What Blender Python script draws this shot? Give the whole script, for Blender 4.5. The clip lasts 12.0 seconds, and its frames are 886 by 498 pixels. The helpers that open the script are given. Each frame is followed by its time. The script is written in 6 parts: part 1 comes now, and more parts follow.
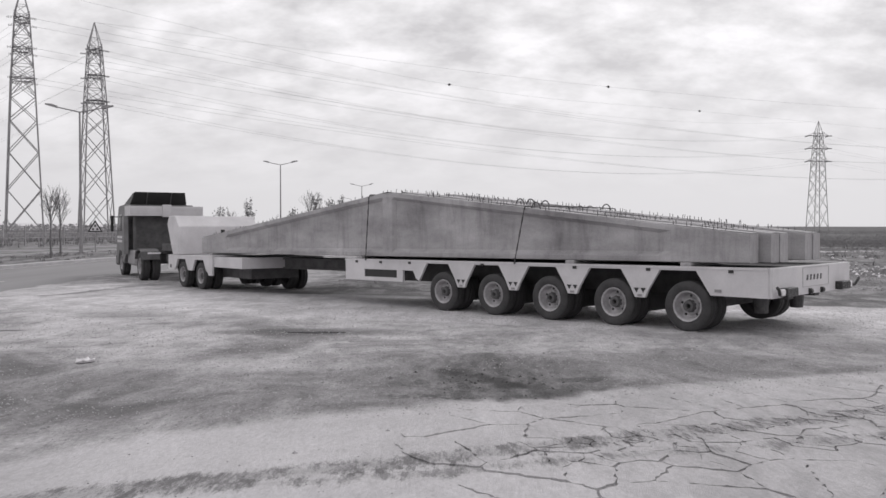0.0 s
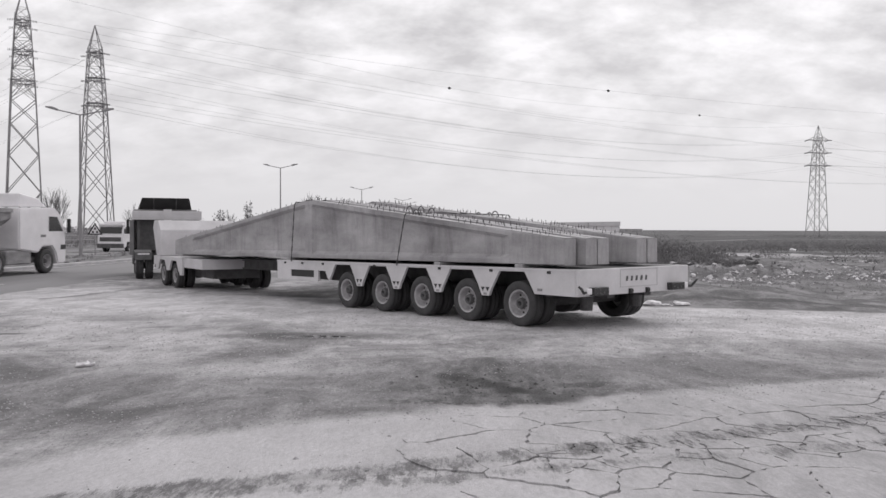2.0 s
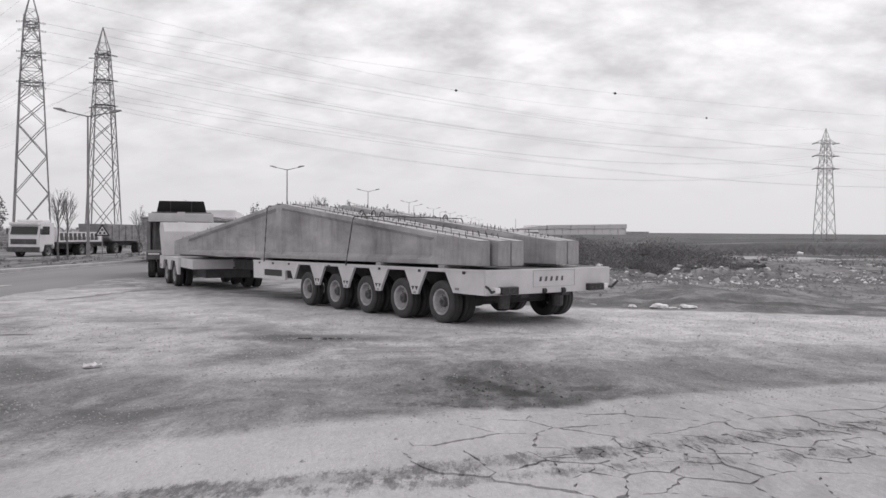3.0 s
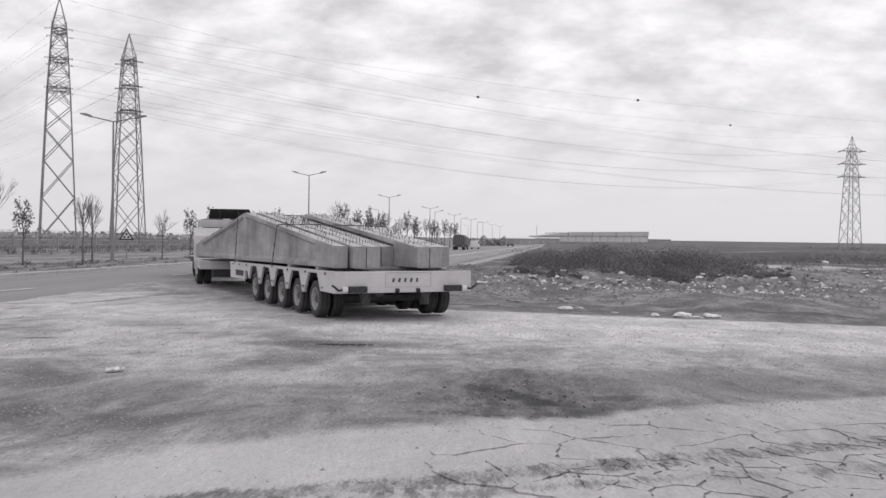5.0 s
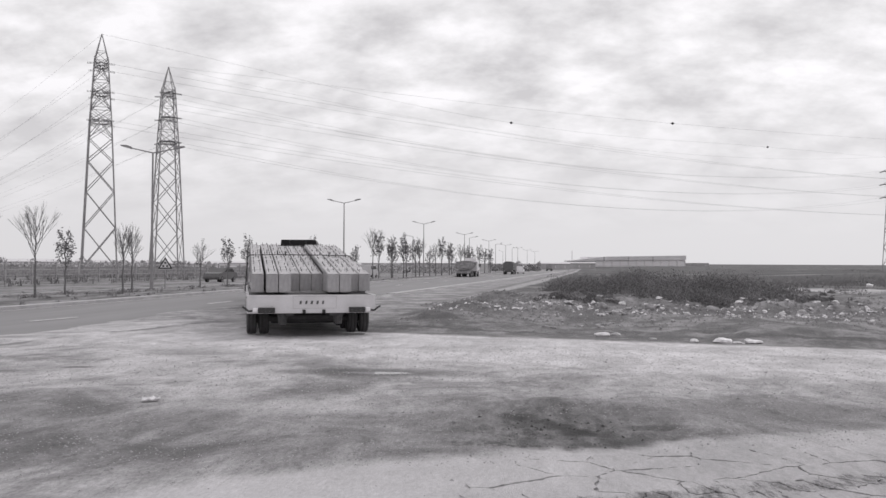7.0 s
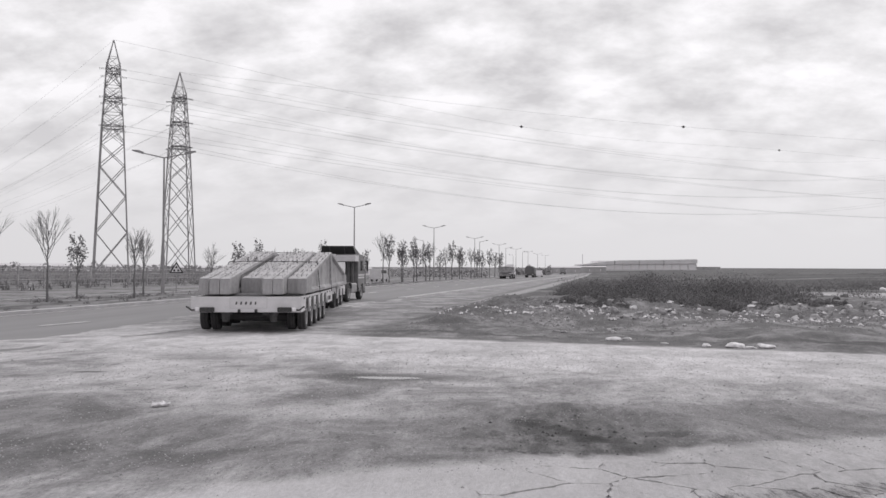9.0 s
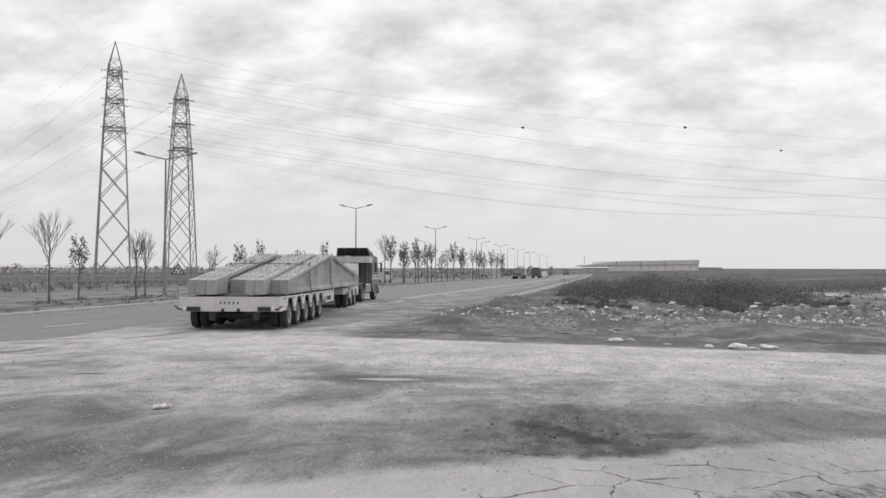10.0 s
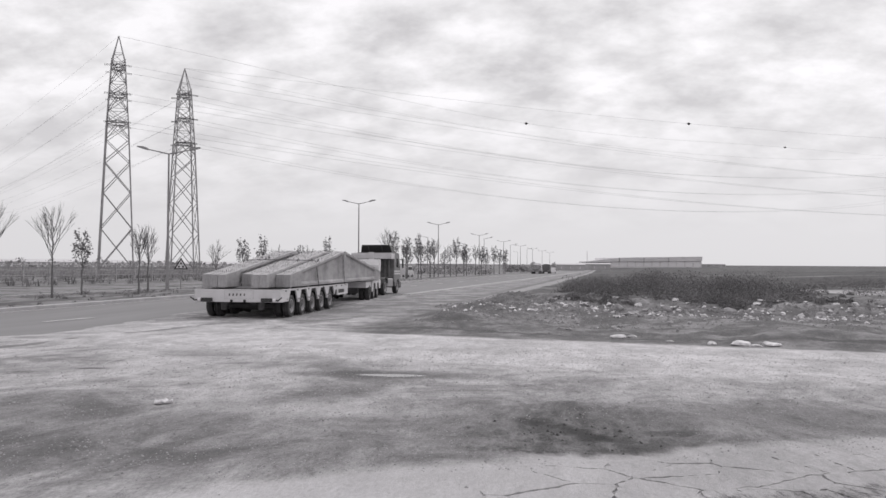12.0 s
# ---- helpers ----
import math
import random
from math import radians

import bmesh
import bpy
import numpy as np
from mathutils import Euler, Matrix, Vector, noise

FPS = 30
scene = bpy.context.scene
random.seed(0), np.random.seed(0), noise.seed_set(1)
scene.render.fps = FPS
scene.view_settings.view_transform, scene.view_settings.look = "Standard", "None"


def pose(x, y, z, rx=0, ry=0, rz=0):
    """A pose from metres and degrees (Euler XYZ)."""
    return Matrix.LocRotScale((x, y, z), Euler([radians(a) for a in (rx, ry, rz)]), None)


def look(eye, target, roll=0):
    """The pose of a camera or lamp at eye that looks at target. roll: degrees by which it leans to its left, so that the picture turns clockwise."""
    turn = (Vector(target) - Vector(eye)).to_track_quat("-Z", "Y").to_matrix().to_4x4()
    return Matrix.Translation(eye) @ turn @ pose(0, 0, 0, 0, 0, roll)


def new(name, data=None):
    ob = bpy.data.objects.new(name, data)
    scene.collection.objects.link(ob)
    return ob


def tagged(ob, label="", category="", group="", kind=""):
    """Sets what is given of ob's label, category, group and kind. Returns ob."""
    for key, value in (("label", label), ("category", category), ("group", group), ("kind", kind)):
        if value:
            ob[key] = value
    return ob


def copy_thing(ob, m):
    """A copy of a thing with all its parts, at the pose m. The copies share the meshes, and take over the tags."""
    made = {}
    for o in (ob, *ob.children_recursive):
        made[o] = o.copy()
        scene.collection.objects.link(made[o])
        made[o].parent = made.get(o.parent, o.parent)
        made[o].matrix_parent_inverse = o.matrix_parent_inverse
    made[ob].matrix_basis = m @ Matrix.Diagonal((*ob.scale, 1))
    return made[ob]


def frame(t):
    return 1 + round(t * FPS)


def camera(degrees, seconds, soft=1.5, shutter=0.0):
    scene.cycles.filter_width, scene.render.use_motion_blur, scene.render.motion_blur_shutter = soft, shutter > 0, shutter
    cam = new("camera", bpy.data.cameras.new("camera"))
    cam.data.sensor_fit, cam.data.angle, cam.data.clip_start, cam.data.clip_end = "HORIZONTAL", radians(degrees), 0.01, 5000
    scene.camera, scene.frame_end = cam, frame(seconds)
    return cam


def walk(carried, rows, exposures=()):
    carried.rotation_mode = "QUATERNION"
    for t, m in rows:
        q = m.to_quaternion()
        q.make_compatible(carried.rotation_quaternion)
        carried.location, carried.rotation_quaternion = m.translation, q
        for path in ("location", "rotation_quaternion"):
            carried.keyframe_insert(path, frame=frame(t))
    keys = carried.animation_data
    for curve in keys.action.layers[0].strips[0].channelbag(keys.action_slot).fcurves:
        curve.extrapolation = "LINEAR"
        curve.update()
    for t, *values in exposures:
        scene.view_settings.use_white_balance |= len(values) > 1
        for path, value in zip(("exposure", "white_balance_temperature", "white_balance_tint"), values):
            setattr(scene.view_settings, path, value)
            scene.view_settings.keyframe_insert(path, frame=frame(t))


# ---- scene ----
cam = camera(57.0, 12.0, soft=1.5, shutter=0.12)
PATH = [
    (0.0, pose(0.018, -0.134, 1.918, 88.34, -0.11, 0.24)),
    (0.5, pose(0.017, -0.128, 1.919, 88.56, -0.07, 0.27)),
    (1.0, pose(0.011, -0.118, 1.920, 88.60, -0.07, 0.20)),
    (1.5, pose(0.007, -0.116, 1.924, 88.55, -0.16, 0.12)),
    (2.0, pose(0.002, -0.117, 1.928, 88.58, -0.24, 0.22)),
    (2.5, pose(-0.002, -0.104, 1.931, 88.62, -0.32, 0.37)),
    (3.0, pose(-0.008, -0.102, 1.931, 88.73, -0.41, 0.65)),
    (5.0, pose(-0.024, -0.054, 1.938, 89.15, -0.80, 2.11)),
    (5.5, pose(-0.023, -0.039, 1.942, 89.31, -0.78, 2.56)),
    (6.0, pose(-0.020, -0.027, 1.949, 90.21, -0.50, 3.29)),
    (6.5, pose(-0.023, -0.010, 1.951, 90.85, -0.33, 4.04)),
    (7.0, pose(-0.016, 0.013, 1.951, 90.95, -0.27, 4.55)),
    (9.0, pose(-0.019, 0.055, 1.958, 91.23, -0.21, 5.27)),
    (9.5, pose(-0.015, 0.073, 1.956, 91.31, -0.16, 5.34)),
    (10.0, pose(-0.020, 0.083, 1.960, 91.30, -0.12, 5.39)),
    (10.5, pose(-0.024, 0.086, 1.961, 91.28, -0.19, 5.59)),
    (11.0, pose(-0.023, 0.097, 1.962, 91.29, -0.23, 5.63)),
    (11.5, pose(-0.024, 0.110, 1.962, 91.19, -0.31, 5.63)),
    (12.0, pose(-0.024, 0.121, 1.963, 91.00, -0.34, 5.58)),
]
walk(cam, PATH)

# ---- sky and sun: overcast ----
SUN_ELEVATION, SUN_TURN = 38.0, 25.0
world = bpy.data.worlds.new("overcast_sky")
scene.world = world
world.use_nodes = True
wn, wl = world.node_tree.nodes, world.node_tree.links
wn.clear()
w_out = wn.new("ShaderNodeOutputWorld")
w_bg = wn.new("ShaderNodeBackground")
w_sky = wn.new("ShaderNodeTexSky")
w_sky.sky_type, w_sky.sun_disc = "NISHITA", False
w_sky.sun_elevation, w_sky.sun_rotation = radians(SUN_ELEVATION), radians(SUN_TURN)
w_grey = wn.new("ShaderNodeRGBToBW")
w_tc = wn.new("ShaderNodeTexCoord")
w_sep = wn.new("ShaderNodeSeparateXYZ")
# a flat cloud deck: the direction is met with a plane overhead
w_zc = wn.new("ShaderNodeMath"); w_zc.operation = "MAXIMUM"; w_zc.inputs[1].default_value = 0.0
w_za = wn.new("ShaderNodeMath"); w_za.operation = "ADD"; w_za.inputs[1].default_value = 0.42
w_div = wn.new("ShaderNodeVectorMath"); w_div.operation = "DIVIDE"
w_comb = wn.new("ShaderNodeCombineXYZ")
w_map = wn.new("ShaderNodeMapping")
w_map.inputs["Scale"].default_value = (0.95, 1.25, 0.0)
w_map.inputs["Location"].default_value = (3.1, 1.7, 0.0)
w_n1 = wn.new("ShaderNodeTexNoise")
w_n1.inputs["Scale"].default_value, w_n1.inputs["Detail"].default_value = 6.6, 12.0
w_n1.inputs["Roughness"].default_value, w_n1.inputs["Distortion"].default_value = 0.57, 0.05
w_r1 = wn.new("ShaderNodeValToRGB")
els = w_r1.color_ramp.elements
els[0].position, els[0].color = 0.33, (0.63, 0.615, 0.635, 1)
els[1].position, els[1].color = 0.64, (1.02, 1.0, 1.03, 1)
e = els.new(0.50); e.color = (0.84, 0.825, 0.845, 1)
w_hz = wn.new("ShaderNodeMapRange")
w_hz.inputs["From Min"].default_value, w_hz.inputs["From Max"].default_value = 0.03, 0.20
w_mixh = wn.new("ShaderNodeMix"); w_mixh.data_type = "RGBA"
w_mixh.inputs["A"].default_value = (0.73, 0.715, 0.735, 1)
w_mul = wn.new("ShaderNodeMix"); w_mul.data_type, w_mul.blend_type = "RGBA", "MIX"
w_mul.inputs["Factor"].default_value = 0.06
wl.new(w_tc.outputs["Generated"], w_sep.inputs[0])
wl.new(w_sep.outputs["Z"], w_zc.inputs[0])
wl.new(w_zc.outputs[0], w_za.inputs[0])
for k in ("X", "Y", "Z"):
    wl.new(w_za.outputs[0], w_comb.inputs[k])
wl.new(w_tc.outputs["Generated"], w_div.inputs[0])
wl.new(w_comb.outputs[0], w_div.inputs[1])
wl.new(w_div.outputs[0], w_map.inputs["Vector"])
wl.new(w_map.outputs[0], w_n1.inputs["Vector"])
wl.new(w_n1.outputs["Fac"], w_r1.inputs["Fac"])
wl.new(w_zc.outputs[0], w_hz.inputs["Value"])
wl.new(w_hz.outputs["Result"], w_mixh.inputs["Factor"])
wl.new(w_r1.outputs["Color"], w_mixh.inputs["B"])
wl.new(w_sky.outputs["Color"], w_grey.inputs[0])
w_skys = wn.new("ShaderNodeMath"); w_skys.operation = "MULTIPLY"; w_skys.inputs[1].default_value = 0.10
wl.new(w_grey.outputs[0], w_skys.inputs[0])
wl.new(w_mixh.outputs["Result"], w_mul.inputs["A"])
wl.new(w_skys.outputs[0], w_mul.inputs["B"])
wl.new(w_mul.outputs["Result"], w_bg.inputs["Color"])
w_bg.inputs["Strength"].default_value = 1.0
wl.new(w_bg.outputs[0], w_out.inputs[0])

sun_data = bpy.data.lights.new("sun", "SUN")
sun_data.energy, sun_data.angle, sun_data.color = 0.9, radians(25), (1.0, 0.985, 0.99)
sun = new("sun", sun_data)
sun.matrix_world = look((0, 0, 60), (60 * math.cos(radians(SUN_ELEVATION)) * -math.sin(radians(SUN_TURN)), -60 * math.cos(radians(SUN_ELEVATION)) * math.cos(radians(SUN_TURN)), 60 - 60 * math.sin(radians(SUN_ELEVATION))))


# ---- materials ----
TINT = (1.0, 0.975, 1.0)


def grey(v):
    return (v * TINT[0], v * TINT[1], v * TINT[2], 1)


def surface(name, value, rough=0.8, metal=0.0, vary=0.25, scale=6.0, fine=60.0, bump=0.15, dist=0.01, streak=(1, 1, 1), per_object=0.0, space="Object"):
    """A procedural surface: broad stains and fine grain round one grey, with relief."""
    m = bpy.data.materials.new(name)
    m.use_nodes = True
    n, l = m.node_tree.nodes, m.node_tree.links
    b = n["Principled BSDF"]
    b.inputs["Metallic"].default_value = metal
    tc = n.new("ShaderNodeTexCoord")
    mp = n.new("ShaderNodeMapping")
    mp.inputs["Scale"].default_value = streak
    l.new(tc.outputs[space], mp.inputs["Vector"])
    broad = n.new("ShaderNodeTexNoise")
    broad.inputs["Scale"].default_value, broad.inputs["Detail"].default_value, broad.inputs["Roughness"].default_value = scale, 5, 0.6
    grain = n.new("ShaderNodeTexNoise")
    grain.inputs["Scale"].default_value, grain.inputs["Detail"].default_value = fine, 3
    l.new(mp.outputs[0], broad.inputs["Vector"])
    l.new(tc.outputs[space], grain.inputs["Vector"])
    ramp = n.new("ShaderNodeValToRGB")
    ramp.color_ramp.elements[0].position, ramp.color_ramp.elements[1].position = 0.3, 0.72
    ramp.color_ramp.elements[0].color = grey(value * (1 - vary))
    ramp.color_ramp.elements[1].color = grey(min(0.9, value * (1 + vary * 0.8)))
    l.new(broad.outputs["Fac"], ramp.inputs["Fac"])
    mix = n.new("ShaderNodeMix")
    mix.data_type, mix.blend_type = "RGBA", "MULTIPLY"
    mix.inputs["Factor"].default_value = 1.0
    g2 = n.new("ShaderNodeMapRange")
    g2.inputs["To Min"].default_value, g2.inputs["To Max"].default_value = 1 - vary * 0.5, 1 + vary * 0.5
    l.new(grain.outputs["Fac"], g2.inputs["Value"])
    l.new(ramp.outputs["Color"], mix.inputs["A"])
    l.new(g2.outputs["Result"], mix.inputs["B"])
    last = mix.outputs["Result"]
    if per_object:
        info = n.new("ShaderNodeObjectInfo")
        r = n.new("ShaderNodeMapRange")
        r.inputs["To Min"].default_value, r.inputs["To Max"].default_value = 1 - per_object, 1 + per_object
        l.new(info.outputs["Random"], r.inputs["Value"])
        mx = n.new("ShaderNodeMix")
        mx.data_type, mx.blend_type = "RGBA", "MULTIPLY"
        mx.inputs["Factor"].default_value = 1.0
        l.new(last, mx.inputs["A"])
        l.new(r.outputs["Result"], mx.inputs["B"])
        last = mx.outputs["Result"]
    l.new(last, b.inputs["Base Color"])
    rr = n.new("ShaderNodeMapRange")
    rr.inputs["To Min"].default_value, rr.inputs["To Max"].default_value = max(0.05, rough - 0.12), min(1, rough + 0.12)
    l.new(broad.outputs["Fac"], rr.inputs["Value"])
    l.new(rr.outputs["Result"], b.inputs["Roughness"])
    if bump:
        bp = n.new("ShaderNodeBump")
        bp.inputs["Strength"].default_value, bp.inputs["Distance"].default_value = bump, dist
        l.new(grain.outputs["Fac"], bp.inputs["Height"])
        l.new(bp.outputs[0], b.inputs["Normal"])
    return m


M_WHITE = surface("dusty_white_paint", 0.62, 0.45, vary=0.14, scale=1.6, fine=30, bump=0.05)
M_CLEAN_WHITE = surface("clean_white_paint", 0.82, 0.35, vary=0.08, scale=1.6, fine=30, bump=0.02)
M_CONCRETE = surface("precast_concrete", 0.395, 0.9, vary=0.30, scale=1.3, fine=45, bump=0.25, streak=(2.0, 0.6, 1.6), per_object=0.07)


def drips(m, amount):
    """Dark weather stains that run down a face."""
    n, l = m.node_tree.nodes, m.node_tree.links
    b = n["Principled BSDF"]
    base = b.inputs["Base Color"].links[0].from_socket
    tc = n.new("ShaderNodeTexCoord")
    last = base
    for stretch, lo, hi, k in (((3.0, 2.6, 0.35), 0.50, 0.72, 1.0), ((1.0, 0.35, 0.6), 0.48, 0.70, 0.8), ((7.0, 4.0, 1.8), 0.56, 0.74, 0.6)):
        mp = n.new("ShaderNodeMapping")
        mp.inputs["Scale"].default_value = stretch
        t = n.new("ShaderNodeTexNoise")
        t.inputs["Scale"].default_value, t.inputs["Detail"].default_value, t.inputs["Roughness"].default_value = 1.3, 6, 0.7
        r = n.new("ShaderNodeMapRange")
        r.inputs["From Min"].default_value, r.inputs["From Max"].default_value, r.inputs["To Max"].default_value = lo, hi, amount * k
        mx = n.new("ShaderNodeMix")
        mx.data_type, mx.blend_type = "RGBA", "MULTIPLY"
        mx.inputs["B"].default_value = grey(0.45)
        l.new(tc.outputs["Object"], mp.inputs["Vector"])
        l.new(mp.outputs[0], t.inputs["Vector"])
        l.new(t.outputs["Fac"], r.inputs["Value"])
        l.new(r.outputs["Result"], mx.inputs["Factor"])
        l.new(last, mx.inputs["A"])
        last = mx.outputs["Result"]
    l.new(last, b.inputs["Base Color"])


drips(M_CONCRETE, 0.55)
M_CONCRETE_TOP = surface("rough_concrete_top", 0.50, 0.95, vary=0.35, scale=5, fine=50, bump=0.4)
M_RUBBER = surface("dusty_rubber", 0.058, 0.85, vary=0.35, scale=5, fine=70, bump=0.3)
M_RIM = surface("dusty_rim", 0.44, 0.6, metal=0.1, vary=0.35, scale=8, fine=60)
M_HUB = surface("greasy_hub", 0.10, 0.6, vary=0.4, scale=12, fine=80)
M_CHASSIS = surface("dark_chassis", 0.1, 0.75, vary=0.4, scale=4, fine=50)
M_BLACK = surface("black_panel", 0.026, 0.5, vary=0.3, scale=2, fine=40, bump=0.05)
M_CAB = surface("dark_cab_paint", 0.12, 0.4, vary=0.25, scale=2, fine=40, bump=0.03)
M_TRACTOR = surface("dusty_cab_paint", 0.19, 0.5, vary=0.35, scale=2, fine=40, bump=0.05)
M_STEEL = surface("rusty_rebar", 0.10, 0.75, metal=0.3, vary=0.4, scale=20, fine=90)
M_STRAP = surface("chain_steel", 0.07, 0.6, metal=0.4, vary=0.3, scale=20, fine=90)
M_LAMP_RED = surface("tail_light_lens", 0.035, 0.25, vary=0.2, scale=20, fine=60, bump=0)
M_LAMP_CLEAR = surface("clear_light_lens", 0.80, 0.2, vary=0.1, scale=20, fine=60, bump=0)
M_GALV = surface("galvanised_steel", 0.32, 0.6, metal=0.2, vary=0.25, scale=3, fine=30)
M_WIRE = surface("weathered_wire", 0.30, 0.7, vary=0.1, scale=1, fine=5, bump=0)
M_LAMP = surface("lamp_post_steel", 0.30, 0.6, metal=0.2, vary=0.15, scale=3, fine=30)
M_TIPPER = surface("dirty_tipper_body", 0.300, 0.8, vary=0.35, scale=1.5, fine=25, streak=(1, 1, 2.5))
M_SOIL = surface("loose_soil", 0.07, 1.0, vary=0.4, scale=5, fine=30, bump=0.6)
M_GLASS = surface("dark_window_glass", 0.03, 0.1, vary=0.1, scale=2, fine=10, bump=0)
M_BARK = surface("bark", 0.17, 0.95, vary=0.4, scale=8, fine=60, bump=0.4)
M_LEAF = surface("dry_leaves", 0.24, 0.8, vary=0.4, scale=5, fine=40)
M_SHRUB = surface("dry_scrub", 0.20, 0.95, vary=0.28, scale=0.5, fine=4, bump=0)
# distance haze put into the colour: a pale grey for far things
M_FAR_HAZE = surface("far_haze_grey", 0.42, 0.95, vary=0.2, scale=0.3, fine=3, bump=0)
M_SIGN = surface("sign_face", 0.75, 0.5, vary=0.1, scale=4, fine=30, bump=0)
M_DARK_PAINT = surface("dark_print", 0.03, 0.6, vary=0.2, scale=10, fine=50, bump=0)
M_MID_PAINT = surface("faded_print", 0.20, 0.6, vary=0.2, scale=10, fine=50, bump=0)
M_TIMBER = surface("timber_bearer", 0.42, 0.9, vary=0.3, scale=4, fine=40)
# far walls and roofs: base colours lightened in place of distance haze
M_WALL_FAR = surface("far_wall_haze_pale", 0.84, 0.9, vary=0.12, scale=0.1, fine=1, bump=0)
M_ROOF_FAR = surface("far_roof_haze_pale", 0.64, 0.8, vary=0.12, scale=0.1, fine=1, bump=0)
M_STONE = surface("pale_rubble", 0.40, 0.95, vary=0.35, scale=6, fine=40, bump=0.5, per_object=0.25)
M_LITTER = surface("plastic_litter", 0.62, 0.6, vary=0.30, scale=12, fine=60, per_object=0.30)
M_ASPHALT = surface("worn_asphalt", 0.235, 0.85, vary=0.14, scale=0.25, fine=20, bump=0.2, streak=(3, 0.25, 1))
M_RUBBLE = surface("broken_rubble", 0.24, 0.95, vary=0.4, scale=4, fine=30, bump=0.3)
M_GRAVEL = surface("dusty_gravel", 0.36, 0.95, vary=0.4, scale=3, fine=30, bump=0.3)
M_SEAM = surface("panel_seam_shadow", 0.40, 0.6, vary=0.1, scale=4, fine=30, bump=0)
M_LINE = surface("worn_road_line", 0.62, 0.8, vary=0.3, scale=3, fine=20)
M_KERB = surface("dusty_kerb", 0.46, 0.9, vary=0.2, scale=1.5, fine=20)


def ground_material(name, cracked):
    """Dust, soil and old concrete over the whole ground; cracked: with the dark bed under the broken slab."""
    m = bpy.data.materials.new(name)
    m.use_nodes = True
    n, l = m.node_tree.nodes, m.node_tree.links
    b = n["Principled BSDF"]
    geo = n.new("ShaderNodeNewGeometry")
    sep = n.new("ShaderNodeSeparateXYZ")
    l.new(geo.outputs["Position"], sep.inputs[0])
    X, Y = sep.outputs["X"], sep.outputs["Y"]

    def val(op, a, b2=None, c2=None):
        k = n.new("ShaderNodeMath")
        k.operation = op
        for q, v in enumerate((a, b2, c2)):
            if v is None:
                continue
            if isinstance(v, (int, float)):
                k.inputs[q].default_value = v
            else:
                l.new(v, k.inputs[q])
        return k.outputs[0]

    def noise_tex(scale, detail=5, rough=0.6, stretch=(1, 1, 1), turn=0.0, distort=0.0):
        mp = n.new("ShaderNodeMapping")
        mp.inputs["Scale"].default_value = stretch
        mp.inputs["Rotation"].default_value = (0, 0, radians(turn))
        l.new(geo.outputs["Position"], mp.inputs["Vector"])
        t = n.new("ShaderNodeTexNoise")
        t.inputs["Scale"].default_value, t.inputs["Detail"].default_value, t.inputs["Roughness"].default_value = scale, detail, rough
        t.inputs["Distortion"].default_value = distort
        l.new(mp.outputs[0], t.inputs["Vector"])
        return t.outputs["Fac"]

    def smooth(v, lo, hi):
        k = n.new("ShaderNodeMapRange")
        k.interpolation_type = "SMOOTHSTEP"
        k.inputs["From Min"].default_value, k.inputs["From Max"].default_value = lo, hi
        l.new(v, k.inputs["Value"])
        return k.outputs["Result"]

    def blob(cx, cy, rx, ry, wob, soft=0.5):
        """1 inside an uneven ellipse on the ground, 0 outside."""
        dx = val("DIVIDE", val("SUBTRACT", X, cx), rx)
        dy = val("DIVIDE", val("SUBTRACT", Y, cy), ry)
        d2 = val("ADD", val("MULTIPLY", dx, dx), val("MULTIPLY", dy, dy))
        d2 = val("ADD", d2, val("MULTIPLY", val("SUBTRACT", wob, 0.5), 2.4))
        return val("SUBTRACT", 1.0, smooth(d2, 1 - soft, 1 + soft))

    def mix(a, b2, f):
        k = n.new("ShaderNodeMix")
        k.data_type = "FLOAT"
        for sock, v in (("A", a), ("B", b2), ("Factor", f)):
            if isinstance(v, (int, float)):
                k.inputs[sock].default_value = v
            else:
                l.new(v, k.inputs[sock])
        return k.outputs["Result"]

    wob = noise_tex(1.6, 6, 0.65)
    ragged = val("ADD", val("MULTIPLY", wob, 0.45), val("MULTIPLY", noise_tex(4.5, 9, 0.8, (1.1, 0.7, 1), 15, 0.6), 0.55))
    wide = noise_tex(0.42, 8, 0.66, (0.95, 0.55, 1), -14, 1.0)
    track = noise_tex(0.8, 8, 0.72, (0.75, 0.70, 1), -28, 0.9)
    fine = noise_tex(30, 6, 0.8, (1.2, 0.55, 1))
    grit = noise_tex(6.5, 9, 0.82, (1.3, 0.40, 1))
    mottle = noise_tex(2.6, 8, 0.75, (1.2, 0.40, 1), -12, 0.5)
    # dusty lot: pale dust over darker damp soil, in long sweeps
    sweep = val("ADD", val("MULTIPLY", wide, 0.5), val("MULTIPLY", track, 0.5))
    lot = mix(0.20, 0.50, smooth(sweep, 0.40, 0.60))
    # the near damp strip between the slab and the wheel track
    strip = val("MULTIPLY", smooth(Y, 5.0, 6.4), val("SUBTRACT", 1.0, smooth(val("ADD", Y, val("MULTIPLY", wob, 3.0)), 8.6, 12.4)))
    lot = mix(lot, val("MULTIPLY", lot, 0.64), strip)
    lot = mix(lot, 0.45, val("MULTIPLY", blob(-2.0, 8.55, 1.2, 0.45, ragged, 1.2), 0.75))
    lot = mix(lot, 0.43, val("MULTIPLY", blob(-5.2, 12.0, 2.0, 0.8, ragged, 1.2), 0.6))
    # damp hollow with an oily streak, ragged against the apron
    lot = mix(lot, mix(0.075, 0.165, smooth(mottle, 0.40, 0.60)), val("MULTIPLY", blob(0.66, 7.90, 1.00, 1.42, ragged, 0.5), 0.88))
